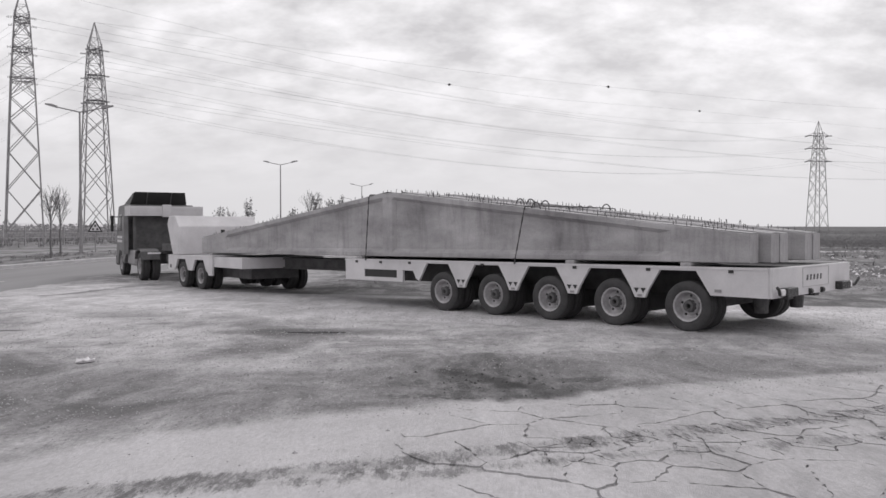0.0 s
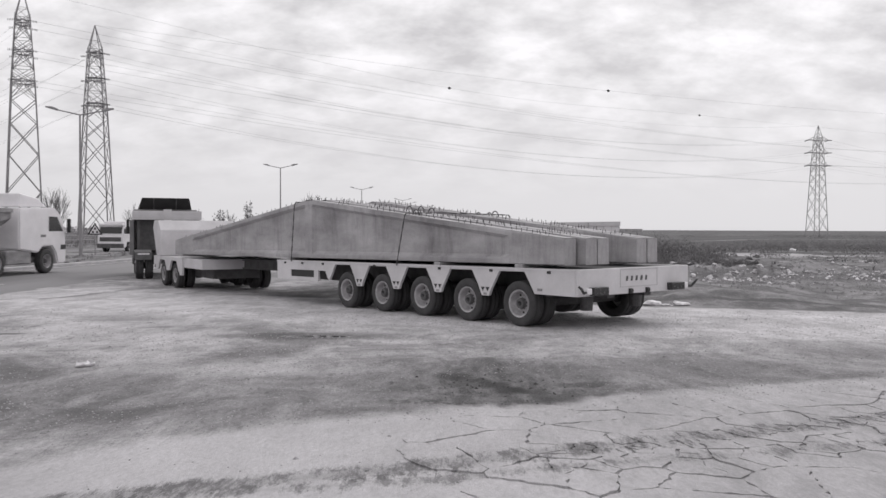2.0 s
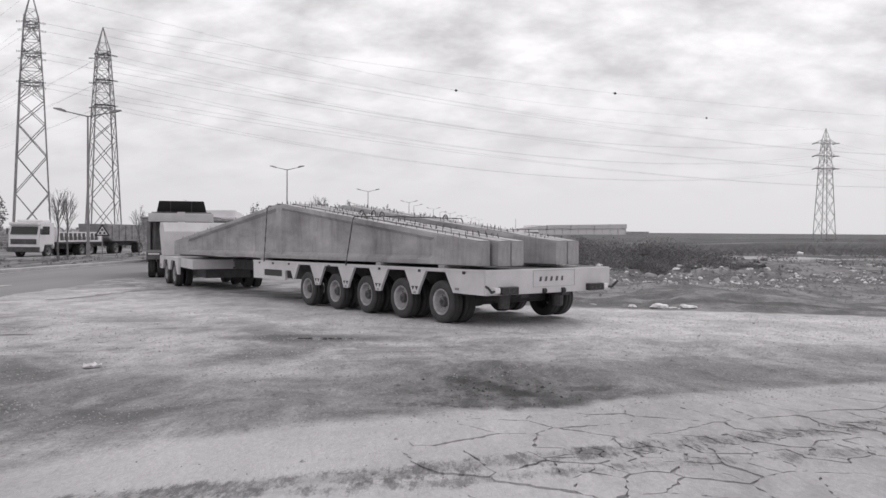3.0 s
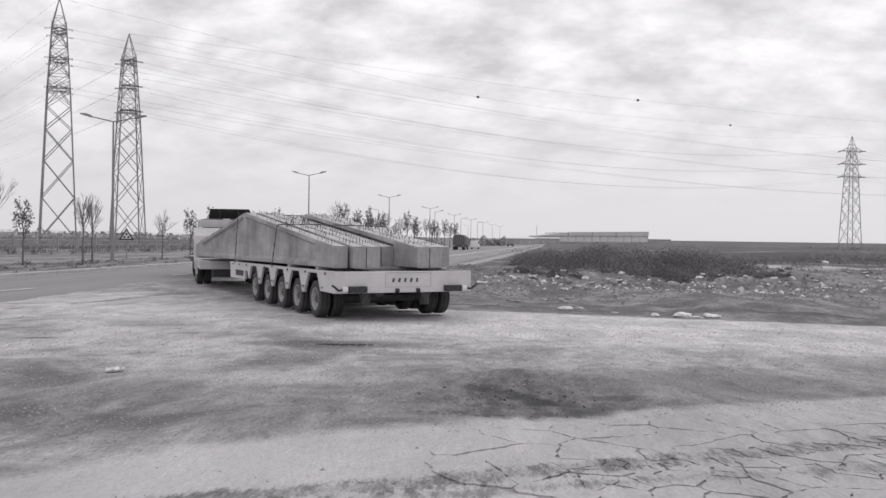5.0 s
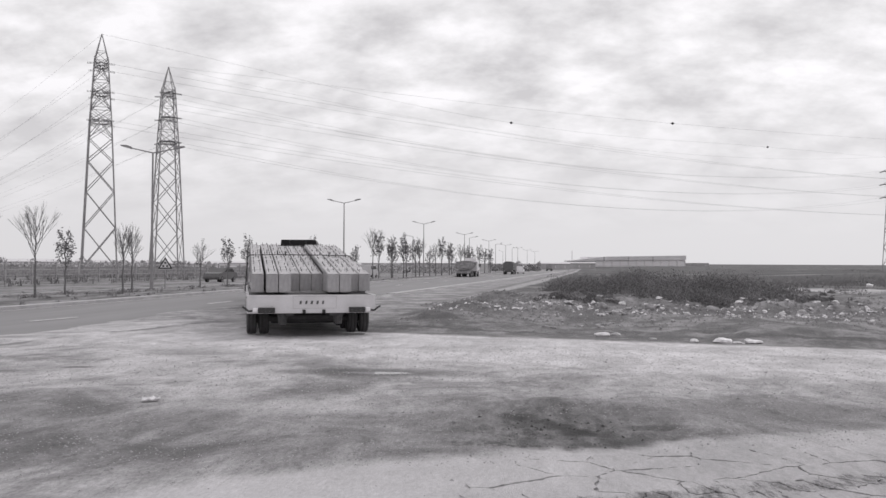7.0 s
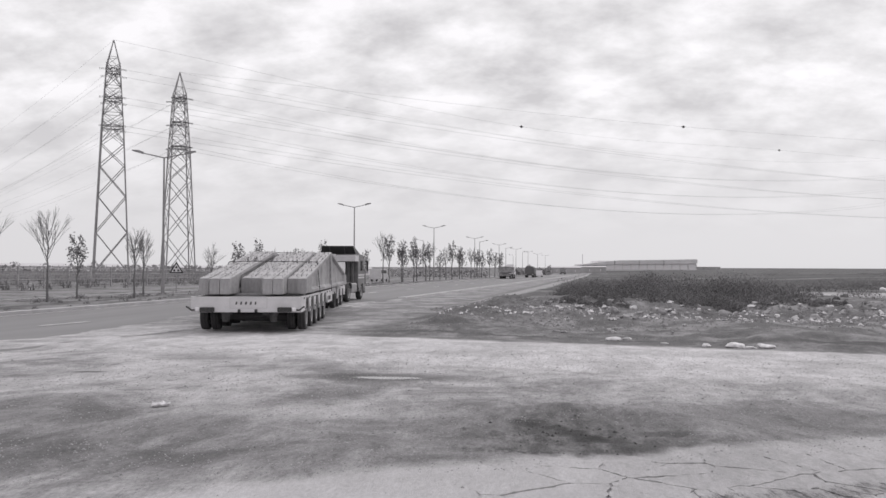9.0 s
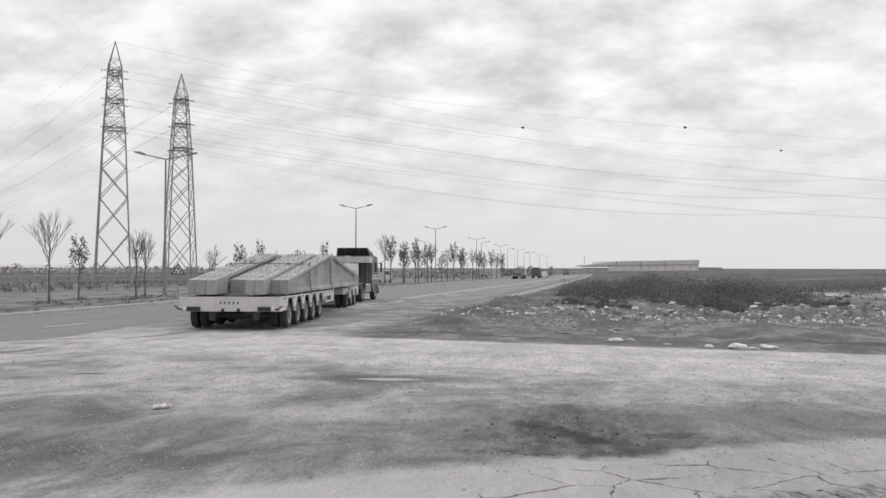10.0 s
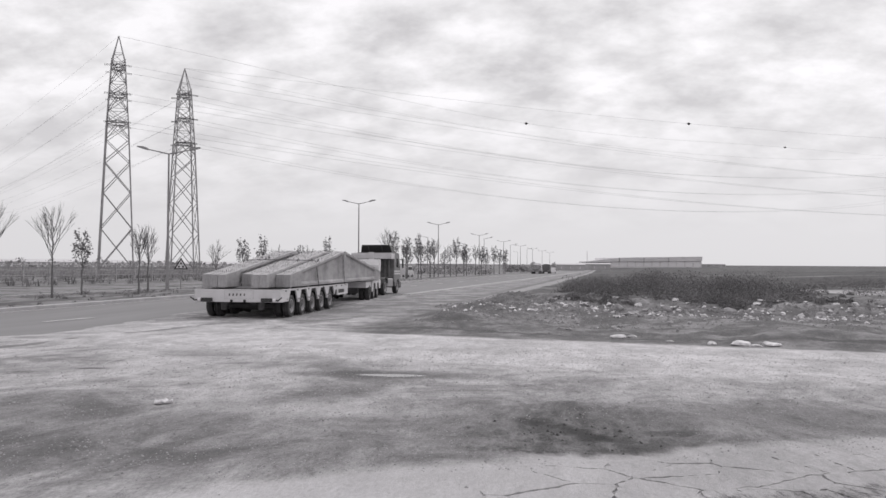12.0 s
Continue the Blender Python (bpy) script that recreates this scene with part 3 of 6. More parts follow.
def low_loader():
    rig = tagged(new("low_loader_trailer"), "dusty white five-axle low-loader trailer on twin tyres", "trailer")
    # side skirts with cut-out wheel arches
    for s in (-1, 1):
        line = [(0.0, LL_TOP), (0.0, LL_BOT)]
        for y in ARCHES:
            line += [(y - 0.53, LL_BOT + 0.01), (y - 0.30, 0.855), (y + 0.30, 0.855), (y + 0.53, LL_BOT + 0.01)]
        line += [(ARCHES[-1] + 0.62, 0.55), (ARCHES[-1] + 0.70, 0.70), (LL_LEN, 0.70), (LL_LEN, LL_TOP)]
        skirt = part("side_skirt", finish(prism(bmesh.new(), line, "x", s * (LL_W - 0.05), s * LL_W)), M_WHITE, rig)
        lip = part("skirt_lip", boxes((min(s * LL_W, s * (LL_W + 0.012)), max(s * LL_W, s * (LL_W + 0.012)), 0.0, LL_LEN, LL_TOP - 0.035, LL_TOP)), M_WHITE, skirt)
        a, b = sorted((s * (LL_W - 0.06), s * (LL_W - 0.005)))
        part("front_rail", finish(boxes((a, b, 7.62, LL_LEN, 0.46, 0.54), (a, b, 7.62, 7.80, 0.54, 0.70), (a, b, 8.85, LL_LEN, 0.54, 0.70))), M_WHITE, rig)
        part("rail_recess", boxes((a + 0.02, b - 0.02, 7.80, 8.85, 0.54, 0.69)), M_BLACK, rig)
        for y in ARCHES[:-1]:
            c = y + 0.65
            bracket = part("flap_bracket", finish(prism(bmesh.new(), [(c - 0.17, 0.58), (c - 0.09, 0.415), (c + 0.09, 0.415), (c + 0.17, 0.58)], "x", s * (LL_W - 0.045), s * (LL_W + 0.006))), M_WHITE, rig)
            for d in (-0.06, 0.06):
                part("bracket_slot", finish(prism(bmesh.new(), [(c + d - 0.048, 0.565), (c + d, 0.49), (c + d + 0.048, 0.565)], "x", s * (LL_W - 0.02), s * (LL_W + 0.010))), M_BLACK, bracket)
        for y in ARCHES[:-1]:
            part("bracket_reflector", boxes((min(s * LL_W, s * (LL_W + 0.012)), max(s * LL_W, s * (LL_W + 0.012)), y + 0.61, y + 0.69, 0.43, 0.465)), M_GALV, rig)
        for y in (0.55, 1.9, 3.3, 5.4, 7.4, 8.3, 9.1):
            part("lashing_eye", boxes((min(s * (LL_W - 0.02), s * (LL_W + 0.015)), max(s * (LL_W - 0.02), s * (LL_W + 0.015)), y - 0.035, y + 0.035, 0.835, 0.88)), M_BLACK, rig)
        part("side_marker_lamp", boxes((min(s * LL_W, s * (LL_W + 0.012)), max(s * LL_W, s * (LL_W + 0.012)), 0.70, 0.80, 0.55, 0.59)), M_GALV, rig)
    part("deck", finish(boxes((-LL_W + 0.05, LL_W - 0.05, 0.04, LL_LEN, 0.865, LL_TOP - 0.004))), M_CHASSIS, rig)
    tail = part("tailboard", finish(box(bmesh.new(), -LL_W, LL_W, -0.05, 0.0, LL_BOT, LL_TOP, 0.008)), M_WHITE, rig)
    bm = bmesh.new()
    for x0, x1, z0, z1 in ((-0.44, 0.56, 0.885, 0.892), (-0.44, 0.56, 0.60, 0.607), (-0.447, -0.44, 0.60, 0.892), (0.56, 0.567, 0.60, 0.892)):
        box(bm, x0, x1, -0.056, -0.05, z0, z1)
    part("panel_seam", bm, M_SEAM, tail)
    # maker's mark as plain slanted bars
    x = -0.30
    for w in (0.085, 0.085, 0.085, 0.09, 0.075):
        part("maker_mark", finish(prism(bmesh.new(), [(x, 0.70), (x + w * 0.55, 0.70), (x + w * 0.75, 0.78), (x + w * 0.2, 0.78)], "y", -0.057, -0.05)), M_CHASSIS, tail, "dark slanted mark")
        x += w + 0.045
    for s in (-1, 1):
        a, b = sorted((s * 0.86, s * 1.24))
        lamp = part("tail_lamp", box(bmesh.new(), a, b, -0.16, -0.03, 0.50, 0.63, 0.012), M_LAMP_RED, rig, "dark rectangular tail lamp cluster")
        a, b = sorted((s * 1.25, s * 1.37))
        part("reversing_lamp", box(bmesh.new(), a, b, -0.14, -0.03, 0.52, 0.62, 0.015), M_LAMP_CLEAR, lamp, "small clear lamp lens")
        bm = bmesh.new()
        pts = [(s * 1.36, -0.10, 0.56), (s * 1.46, -0.14, 0.55), (s * 1.54, -0.16, 0.62), (s * 1.60, -0.16, 0.655)]
        for p, q in zip(pts, pts[1:]):
            tube(bm, p, q, 0.022, sides=6)
        part("marker_arm", bm, M_RUBBER, lamp, "curved rubber marker arm")
        part("rear_buffer", finish(lathe(bmesh.new(), [(s * 0.23 - 0.035, 0.0), (s * 0.23 - 0.035, 0.045), (s * 0.23 + 0.035, 0.045), (s * 0.23 + 0.035, 0.0)], 10, False)), M_BLACK, rig).matrix_basis = pose(0.04, -0.06, 0.53)
        pot = bmesh.new()
        tube(pot, (s * 0.66, 0.48, 0.46), (s * 0.66, 0.48, 0.20), 0.12, 0.10, sides=14)
        tube(pot, (s * 0.66, 0.48, 0.56), (s * 0.66, 0.48, 0.42), 0.14, 0.14, sides=14)
        part("spring_pot", pot, M_HUB, rig)
        part("chassis_rail", finish(boxes((s * 0.5 - 0.09, s * 0.5 + 0.09, 0.1, LL_LEN, 0.42, 0.865))), M_CHASSIS, rig)
    part("rear_cross_member", finish(boxes((-1.40, 1.40, 0.02, 0.12, 0.50, 0.86), (-1.40, 1.40, 0.62, 0.70, 0.46, 0.86))), M_CHASSIS, rig)
    part("spine_beam", finish(boxes((-0.42, 0.42, LL_LEN - 0.3, 16.4, 0.56, 0.60), (-0.42, 0.42, LL_LEN - 0.3, 16.4, 0.80, 0.84), (-0.36, -0.30, LL_LEN - 0.3, 16.4, 0.6, 0.8), (0.30, 0.36, LL_LEN - 0.3, 16.4, 0.6, 0.8))), M_CHASSIS, rig, "long dark steel spine beam")
    wheels = []
    for y in AXLES[1:]:
        part("suspension_box", finish(box(bmesh.new(), -0.88, 0.88, y - 0.11, y + 0.11, 0.10, 0.56, 0.03)), M_CHASSIS, rig)
    for y in AXLES:
        part("axle", tube(bmesh.new(), (-1.0, y, TYRE_R), (1.0, y, TYRE_R), 0.09, sides=8), M_CHASSIS, rig)
        for s in (-1, 1):
            wheels.append((wheel("wheel", rig, s * 1.375, y, TYRE_R, TYRE_R, 0.24, s, True, 0.225), s * 1.375, y, TYRE_R, TYRE_R))
    for ob in rig.children:
        if ob.name.split(".")[0] not in ("wheel", "axle"):
            ob.location.z += RIDE
    return rig, wheels


BEAM_BASE, BEAM_APEX, BEAM_END = 0.975, 2.33, 1.40
BEAM_LEN, BEAM_HALF = 15.8, 0.138


def beam_mesh():
    """A double-pitched precast roof girder from y 0 to its length: end blocks, I-section, thick flanges."""
    mid, w = BEAM_LEN / 2, BEAM_HALF
    rise = (BEAM_APEX - BEAM_END) / mid

    def top(y):
        return BEAM_APEX - abs(y - mid) * rise

    # rows of cross-sections along the girder
    stations = [0.0, 1.25, 1.50, 4.0, mid - 0.22, mid - 0.15, mid + 0.15, mid + 0.22, BEAM_LEN - 4.0, BEAM_LEN - 1.45, BEAM_LEN - 1.25, BEAM_LEN]
    web = [w, w, 0.055, 0.055, 0.055, w - 0.010, w - 0.010, 0.055, 0.055, 0.055, w, w]
    bm = bmesh.new()
    rings = []
    for y, t in zip(stations, web):
        z1 = BEAM_APEX if abs(y - mid) < 0.01 else top(y)
        z0 = BEAM_BASE
        c = 0.012
        sec = [(w - c, z0), (w, z0 + c), (w, z0 + 0.085), (t, z0 + 0.165), (t, z1 - 0.15), (w, z1 - 0.085), (w, z1 - c), (w - c, z1)]
        sec = sec + [(-x, z) for x, z in sec[::-1]]
        rings.append([bm.verts.new((x, y, z)) for x, z in sec])
    for a, b in zip(rings, rings[1:]):
        k = len(a)
        for i in range(k):
            bm.faces.new((a[i], a[(i + 1) % k], b[(i + 1) % k], b[i]))
    bm.faces.new(rings[0])
    bm.faces.new(rings[-1][::-1])
    bmesh.ops.subdivide_edges(bm, edges=[e for e in bm.edges if e.calc_length() > 2.0 and abs(e.verts[0].co.y - mid) < 0.3 and abs(e.verts[1].co.y - mid) < 0.3], cuts=1)
    return finish(bm), top


def roof_girder(seed, x, y0, label):
    rng = random.Random(seed)
    bm, top = beam_mesh()
    thing = tagged(part("concrete_girder", bm, M_CONCRETE), label, "concrete beam", group="precast roof girders on the trailer")
    # pale, rough cast top
    bm = bmesh.new()
    mid = BEAM_LEN / 2
    k = 32
    prev = None
    for i in range(k + 1):
        y = BEAM_LEN * i / k
        row = [bm.verts.new((sx * (BEAM_HALF - 0.014), y, top(y) + 0.004 + rng.uniform(0, 0.007))) for sx in (-1, -0.3, 0.4, 1)]
        if prev:
            for j in range(3):
                bm.faces.new((prev[j], prev[j + 1], row[j + 1], row[j]))
        prev = row
    part("cast_top", finish(bm), M_CONCRETE_TOP, thing, "pale rough cast top face")
    # upright bars in short rows, and small hoops
    bm = bmesh.new()
    y = 0.4
    while y < BEAM_LEN - 0.4:
        for i in range(rng.choice((3, 4, 5))):
            for sx in (-0.07, 0.07):
                if rng.random() < 0.85 and y < BEAM_LEN - 0.3:
                    h = rng.uniform(0.045, 0.085)
                    p = Vector((sx, y + rng.uniform(-0.03, 0.03), top(y) - 0.01))
                    tube(bm, p, p + Vector((rng.uniform(-0.012, 0.012), rng.uniform(-0.018, 0.018), h + 0.01)), 0.006, sides=4)
            y += rng.uniform(0.15, 0.24)
        y += rng.uniform(0.25, 0.6)
    for yy in (4.0, 4.45, 4.8):
        if rng.random() < 0.3:
            pts = [Vector((0, yy + 0.10 * math.cos(a), top(yy) + 0.12 * math.sin(a))) for a in [i * math.pi / 6 for i in range(7)]]
            for p, q in zip(pts, pts[1:]):
                tube(bm, p, q, 0.012, sides=5)
    tagged(part("rebar", bm, M_STEEL, thing, "short rusty bars and lifting loops"), kind="stuff")
    return thing, x, y0


def load():
    out = []
    spots = ((-1.25, 0.32), (-0.92, 0.16), (-0.625, 0.15), (-0.33, 1.60), (-0.045, 1.52), (0.24, 1.48), (0.525, 0.24), (0.815, 0.22), (1.10, 1.05), (1.38, 1.00))
    for k, (x, y0) in enumerate(spots):
        out.append(roof_girder(20 + k, x, y0, "grey precast concrete roof girder lying on a low-loader"))
    # timber bearers between deck and girders
    for y, h in ((1.3, 0.10), (3.45, 0.10), (9.1, 0.10), (15.55, 0.10)):
        ob = tagged(part("timber_bearer", finish(box(bmesh.new(), -1.44, 1.44, -0.09, 0.09, LL_TOP - 0.002, BEAM_BASE - 0.001, 0.006)), M_TIMBER), "pale squared timber bearer under concrete girders", "timber", group="timber bearers")
        out.append((ob, 0.0, y))
    # lashings over the load
    mid = BEAM_LEN / 2
    rise = (BEAM_APEX - BEAM_END) / mid
    for y, lean in ((4.42, -0.18), (8.72, -0.05)):
        bm = bmesh.new()
        zt = BEAM_APEX - abs(y - 0.25 - mid) * rise + 0.03
        pts = [(-1.53, lean * -1.0, LL_TOP - 0.03), (-1.46, 0, zt - 0.06), (-1.42, 0, zt), (-0.5, 0, zt + 0.02), (0.4, 0, zt + 0.01), (1.42, 0, zt), (1.46, 0, zt - 0.06), (1.53, lean * -1.0, LL_TOP - 0.03)]
        for p, q in zip(pts, pts[1:]):
            n = max(1, int((Vector(q) - Vector(p)).length / 0.12))
            for i in range(n):
                u, v = Vector(p).lerp(Vector(q), i / n), Vector(p).lerp(Vector(q), (i + 1) / n)
                tube(bm, u, v, 0.009 if i % 2 else 0.014, sides=5)
        ob = tagged(part("lashing_chain", bm, M_STRAP), "dark lashing chain drawn over concrete girders", "chain", group="lashing chains")
        out.append((ob, 0.0, y))
    return out


DOLLY_AXLES = (0.68, -0.68)


def dolly():
    rig = tagged(new("jeep_dolly"), "dusty white two-axle dolly with a chamfered gooseneck housing", "dolly")
    for s in (-1, 1):
        line = [(-1.6, 0.955), (-1.6, 0.42), (-1.35, 0.42), (-1.25, 0.55)]
        for y in (-0.68, 0.68):
            line += [(y - 0.52, 0.52), (y - 0.30, 0.84), (y + 0.30, 0.84), (y + 0.52, 0.52)]
        line += [(1.35, 0.50), (1.75, 0.52), (1.75, 0.95)]
        part("side_skirt", finish(prism(bmesh.new(), line, "x", s * 1.20, s * 1.26)), M_WHITE, rig)
        part("reflector", boxes((min(s * 1.255, s * 1.27), max(s * 1.255, s * 1.27), 1.48, 1.60, 0.56, 0.66)), M_MID_PAINT, rig)
    part("bed", finish(boxes((-1.2, 1.2, -1.6, 1.75, 0.86, 0.95))), M_WHITE, rig)
    part("rear_platform", finish(box(bmesh.new(), -1.2, 1.2, -3.4, -1.6, 0.66, 0.95, 0.01)), M_WHITE, rig)
    part("turntable_frame", finish(boxes((-0.7, 0.7, -2.9, 1.6, 0.36, 0.66))), M_CHASSIS, rig)
    # housing: upright rear face, sloping shoulder, front leaning over the neck
    bm = bmesh.new()
    prism(bm, [(0.85, 0.96), (0.85, 1.80), (1.15, 2.12), (1.65, 2.12), (1.80, 1.88), (1.35, 0.96)], "x", -1.27, 1.27)
    finish(bm)
    bmesh.ops.bevel(bm, geom=bm.edges[:], offset=0.015, segments=1, affect="EDGES")
    housing = part("gooseneck_housing", bm, M_WHITE, rig, "white sheet-metal housing with chamfered shoulders")
    part("lamp_socket", boxes((0.05, 0.17, 0.835, 0.855, 1.58, 1.70)), M_BLACK, housing)
    part("neck", finish(boxes((-0.6, 0.6, 1.1, 4.2, 1.02, 1.25))), M_CHASSIS, rig)
    wheels = []
    for y in DOLLY_AXLES:
        part("axle", tube(bmesh.new(), (-0.9, y, TYRE_R), (0.9, y, TYRE_R), 0.07, sides=8), M_CHASSIS, rig)
        for s in (-1, 1):
            wheels.append((wheel("wheel", rig, s * 1.10, y, TYRE_R, TYRE_R, 0.24, s, True, 0.215), s * 1.10, y, TYRE_R, TYRE_R))
    # rear steering wheel set in under the platform
    for s, x in ((1, 1.10),):
        hub = wheel("wheel", rig, x, -2.15, TYRE_R, TYRE_R, 0.24, s, True, 0.215)
        for ob in hub.children:
            if ob.name.startswith("rim"):
                ob.data.materials[0] = M_HUB
        wheels.append((hub, x, -2.15, TYRE_R, TYRE_R))
    return rig, wheels


def tractor():
    """Dark tractor unit; its origin is on the ground under the drive axle."""
    rig = tagged(new("tractor_unit"), "dark tractor truck with black roof deflector and white rear rack", "truck")
    part("chassis_frame", finish(boxes((-0.42, -0.30, -1.1, 4.1, 0.62, 0.88), (0.30, 0.42, -1.1, 4.1, 0.62, 0.88), (-0.5, 0.5, -1.15, -1.0, 0.6, 0.86))), M_CHASSIS, rig)
    for s in (-1, 1):
        a, b = sorted((s * 0.62, s * 1.18))
        part("fuel_tank", finish(box(bmesh.new(), a, b, 0.85, 2.3, 0.45, 0.98, 0.06)), M_GALV, rig)
        line = [(-0.62, 0.72), (-0.5, 0.98), (-0.2, 1.06), (0.2, 1.06), (0.5, 0.98), (0.62, 0.72), (0.58, 0.70), (0.46, 0.94), (0.18, 1.02), (-0.18, 1.02), (-0.46, 0.94), (-0.58, 0.70)]
        part("mudguard", finish(prism(bmesh.new(), line, "x", s * 0.66, s * 1.24)), M_CHASSIS, rig)
        part("tail_light_bar", boxes((min(s * 0.75, s * 1.15), max(s * 0.75, s * 1.15), -1.17, -1.12, 0.92, 0.97)), M_LAMP_CLEAR, rig)
    part("fifth_wheel", finish(boxes((-0.5, 0.5, -0.5, 0.5, 0.90, 1.0))), M_CHASSIS, rig)
    bm = bmesh.new()
    side = [(2.35, 0.95), (2.35, 2.62), (2.6, 2.74), (3.9, 2.70), (4.35, 1.75), (4.42, 0.95), (4.40, 0.55), (4.05, 0.50), (4.0, 0.78), (3.75, 1.03), (3.35, 1.03), (3.08, 0.78), (3.0, 0.6), (2.8, 0.6)]
    prism(bm, side, "x", -1.22, 1.22)
    finish(bm)
    bmesh.ops.bevel(bm, geom=bm.edges[:], offset=0.03, segments=2, affect="EDGES")
    cab = part("cab", bm, M_TRACTOR, rig, "dark dusty painted cab")
    for k in range(5):
        part("rear_wall_rib", finish(boxes((-1.0 + 0.44 * k, -0.93 + 0.44 * k, 2.31, 2.35, 1.05, 2.55))), M_TRACTOR, cab)
    part("grab_rail", tube(bmesh.new(), (-1.15, 2.28, 1.2), (-1.15, 2.28, 2.3), 0.022, sides=6), M_GALV, cab)
    part("air_hose_box", finish(boxes((-0.35, 0.35, 2.20, 2.345, 1.15, 1.55))), M_CHASSIS, cab)
    part("cab_fairing", finish(prism(bmesh.new(), [(-1.22, 1.9), (-1.22, 2.35), (-1.36, 2.36), (-1.36, 1.95)], "z", 0.95, 2.30)), M_TRACTOR, cab)
    for s in (-1, 1):
        a, b = s * 1.216, s * 1.226
        part("side_window", finish(prism(bmesh.new(), [(3.02, 1.78), (3.02, 2.40), (3.72, 2.40), (4.12, 1.78)], "x", a, b)), M_GLASS, cab)
        for z in (1.35, 1.50):
            part("door_stripe", boxes((min(a, b), max(a, b), 2.45, 4.2, z, z + 0.09)), M_WHITE, cab, "pale stripe along the door")
        a, b = sorted((s * 1.36, s * 1.46))
        mirror = part("mirror", finish(box(bmesh.new(), a, b, 4.12, 4.25, 1.75, 2.35, 0.02)), M_BLACK, cab)
        part("mirror_arm", tube(bmesh.new(), (s * 1.2, 4.1, 2.3), (s * 1.40, 4.18, 2.3), 0.018), M_BLACK, mirror)
    part("windscreen", finish(prism(bmesh.new(), [(4.36, 1.78), (3.96, 2.62), (3.94, 2.62), (4.33, 1.78)], "x", -1.1, 1.1)), M_GLASS, cab)
    part("bumper", finish(box(bmesh.new(), -1.24, 1.24, 4.30, 4.50, 0.35, 0.75, 0.04)), M_TRACTOR, rig)
    bm = bmesh.new()
    lo = [bm.verts.new(p) for p in ((-1.02, 2.75, 2.70), (1.02, 2.75, 2.70), (1.05, 3.95, 2.72), (-1.05, 3.95, 2.72))]
    hi = [bm.verts.new(p) for p in ((-0.90, 2.45, 3.20), (0.90, 2.45, 3.20), (0.86, 3.0, 3.18), (-0.86, 3.0, 3.18))]
    bm.faces.new(lo[::-1])
    bm.faces.new(hi)
    for i in range(4):
        bm.faces.new((lo[i], lo[(i + 1) % 4], hi[(i + 1) % 4], hi[i]))
    finish(bm)
    bmesh.ops.bevel(bm, geom=bm.edges[:], offset=0.02, segments=1, affect="EDGES")
    spoiler = part("roof_deflector", bm, M_BLACK, rig, "matt black roof wind deflector")
    for x in (-0.45, 0.40):
        part("deflector_rib", tube(bmesh.new(), (x, 2.70, 2.72), (x, 2.42, 3.18), 0.02, sides=4), M_CHASSIS, spoiler)
    # white rack behind the cab
    rack = part("rear_rack", finish(boxes((-1.27, 1.27, 1.35, 1.42, 2.32, 2.66), (-1.27, -1.20, 1.42, 2.30, 2.32, 2.66), (1.20, 1.27, 1.42, 2.30, 2.32, 2.66), (-1.2, 1.2, 1.42, 2.30, 2.32, 2.36))), M_WHITE, rig, "white sheet-steel rack")
    for x0, x1 in ((-1.22, -0.62), (-0.55, -0.18), (0.16, 0.66), (0.72, 1.22)):
        for z in (2.40, 2.54):
            part("rack_pressing", boxes((x0, x1, 1.335, 1.35, z, z + 0.07)), M_WHITE, rack)
    part("rack_post", finish(boxes((-0.15, 0.15, 1.32, 1.44, 2.28, 2.72))), M_WHITE, rack)
    part("rack_frame", finish(boxes((-1.1, -1.0, 1.6, 1.7, 0.9, 2.32), (1.0, 1.1, 1.6, 1.7, 0.9, 2.32), (-1.0, 1.0, 1.9, 2.2, 1.0, 2.32))), M_CHASSIS, rig)
    part("exhaust_stack", tube(bmesh.new(), (0.8, 1.75, 0.9), (0.8, 1.75, 2.3), 0.08, sides=8), M_CHASSIS, rig)
    wheels = []
    for s in (-1, 1):
        wheels.append((wheel("drive_wheel", rig, s * 1.06, 0.0, 0.48, 0.48, 0.27, s, True, 0.27), s * 1.06, 0.0, 0.48, 0.48))
        wheels.append((wheel("front_wheel", rig, s * 1.05, 3.55, 0.48, 0.48, 0.27, s, False, 0.27), s * 1.05, 3.55, 0.48, 0.48))
    for ob in rig.children:
        if ob.name.split(".")[0] in ("cab", "roof_deflector", "rear_rack"):
            ob.location.z -= 0.13
    return rig, wheels


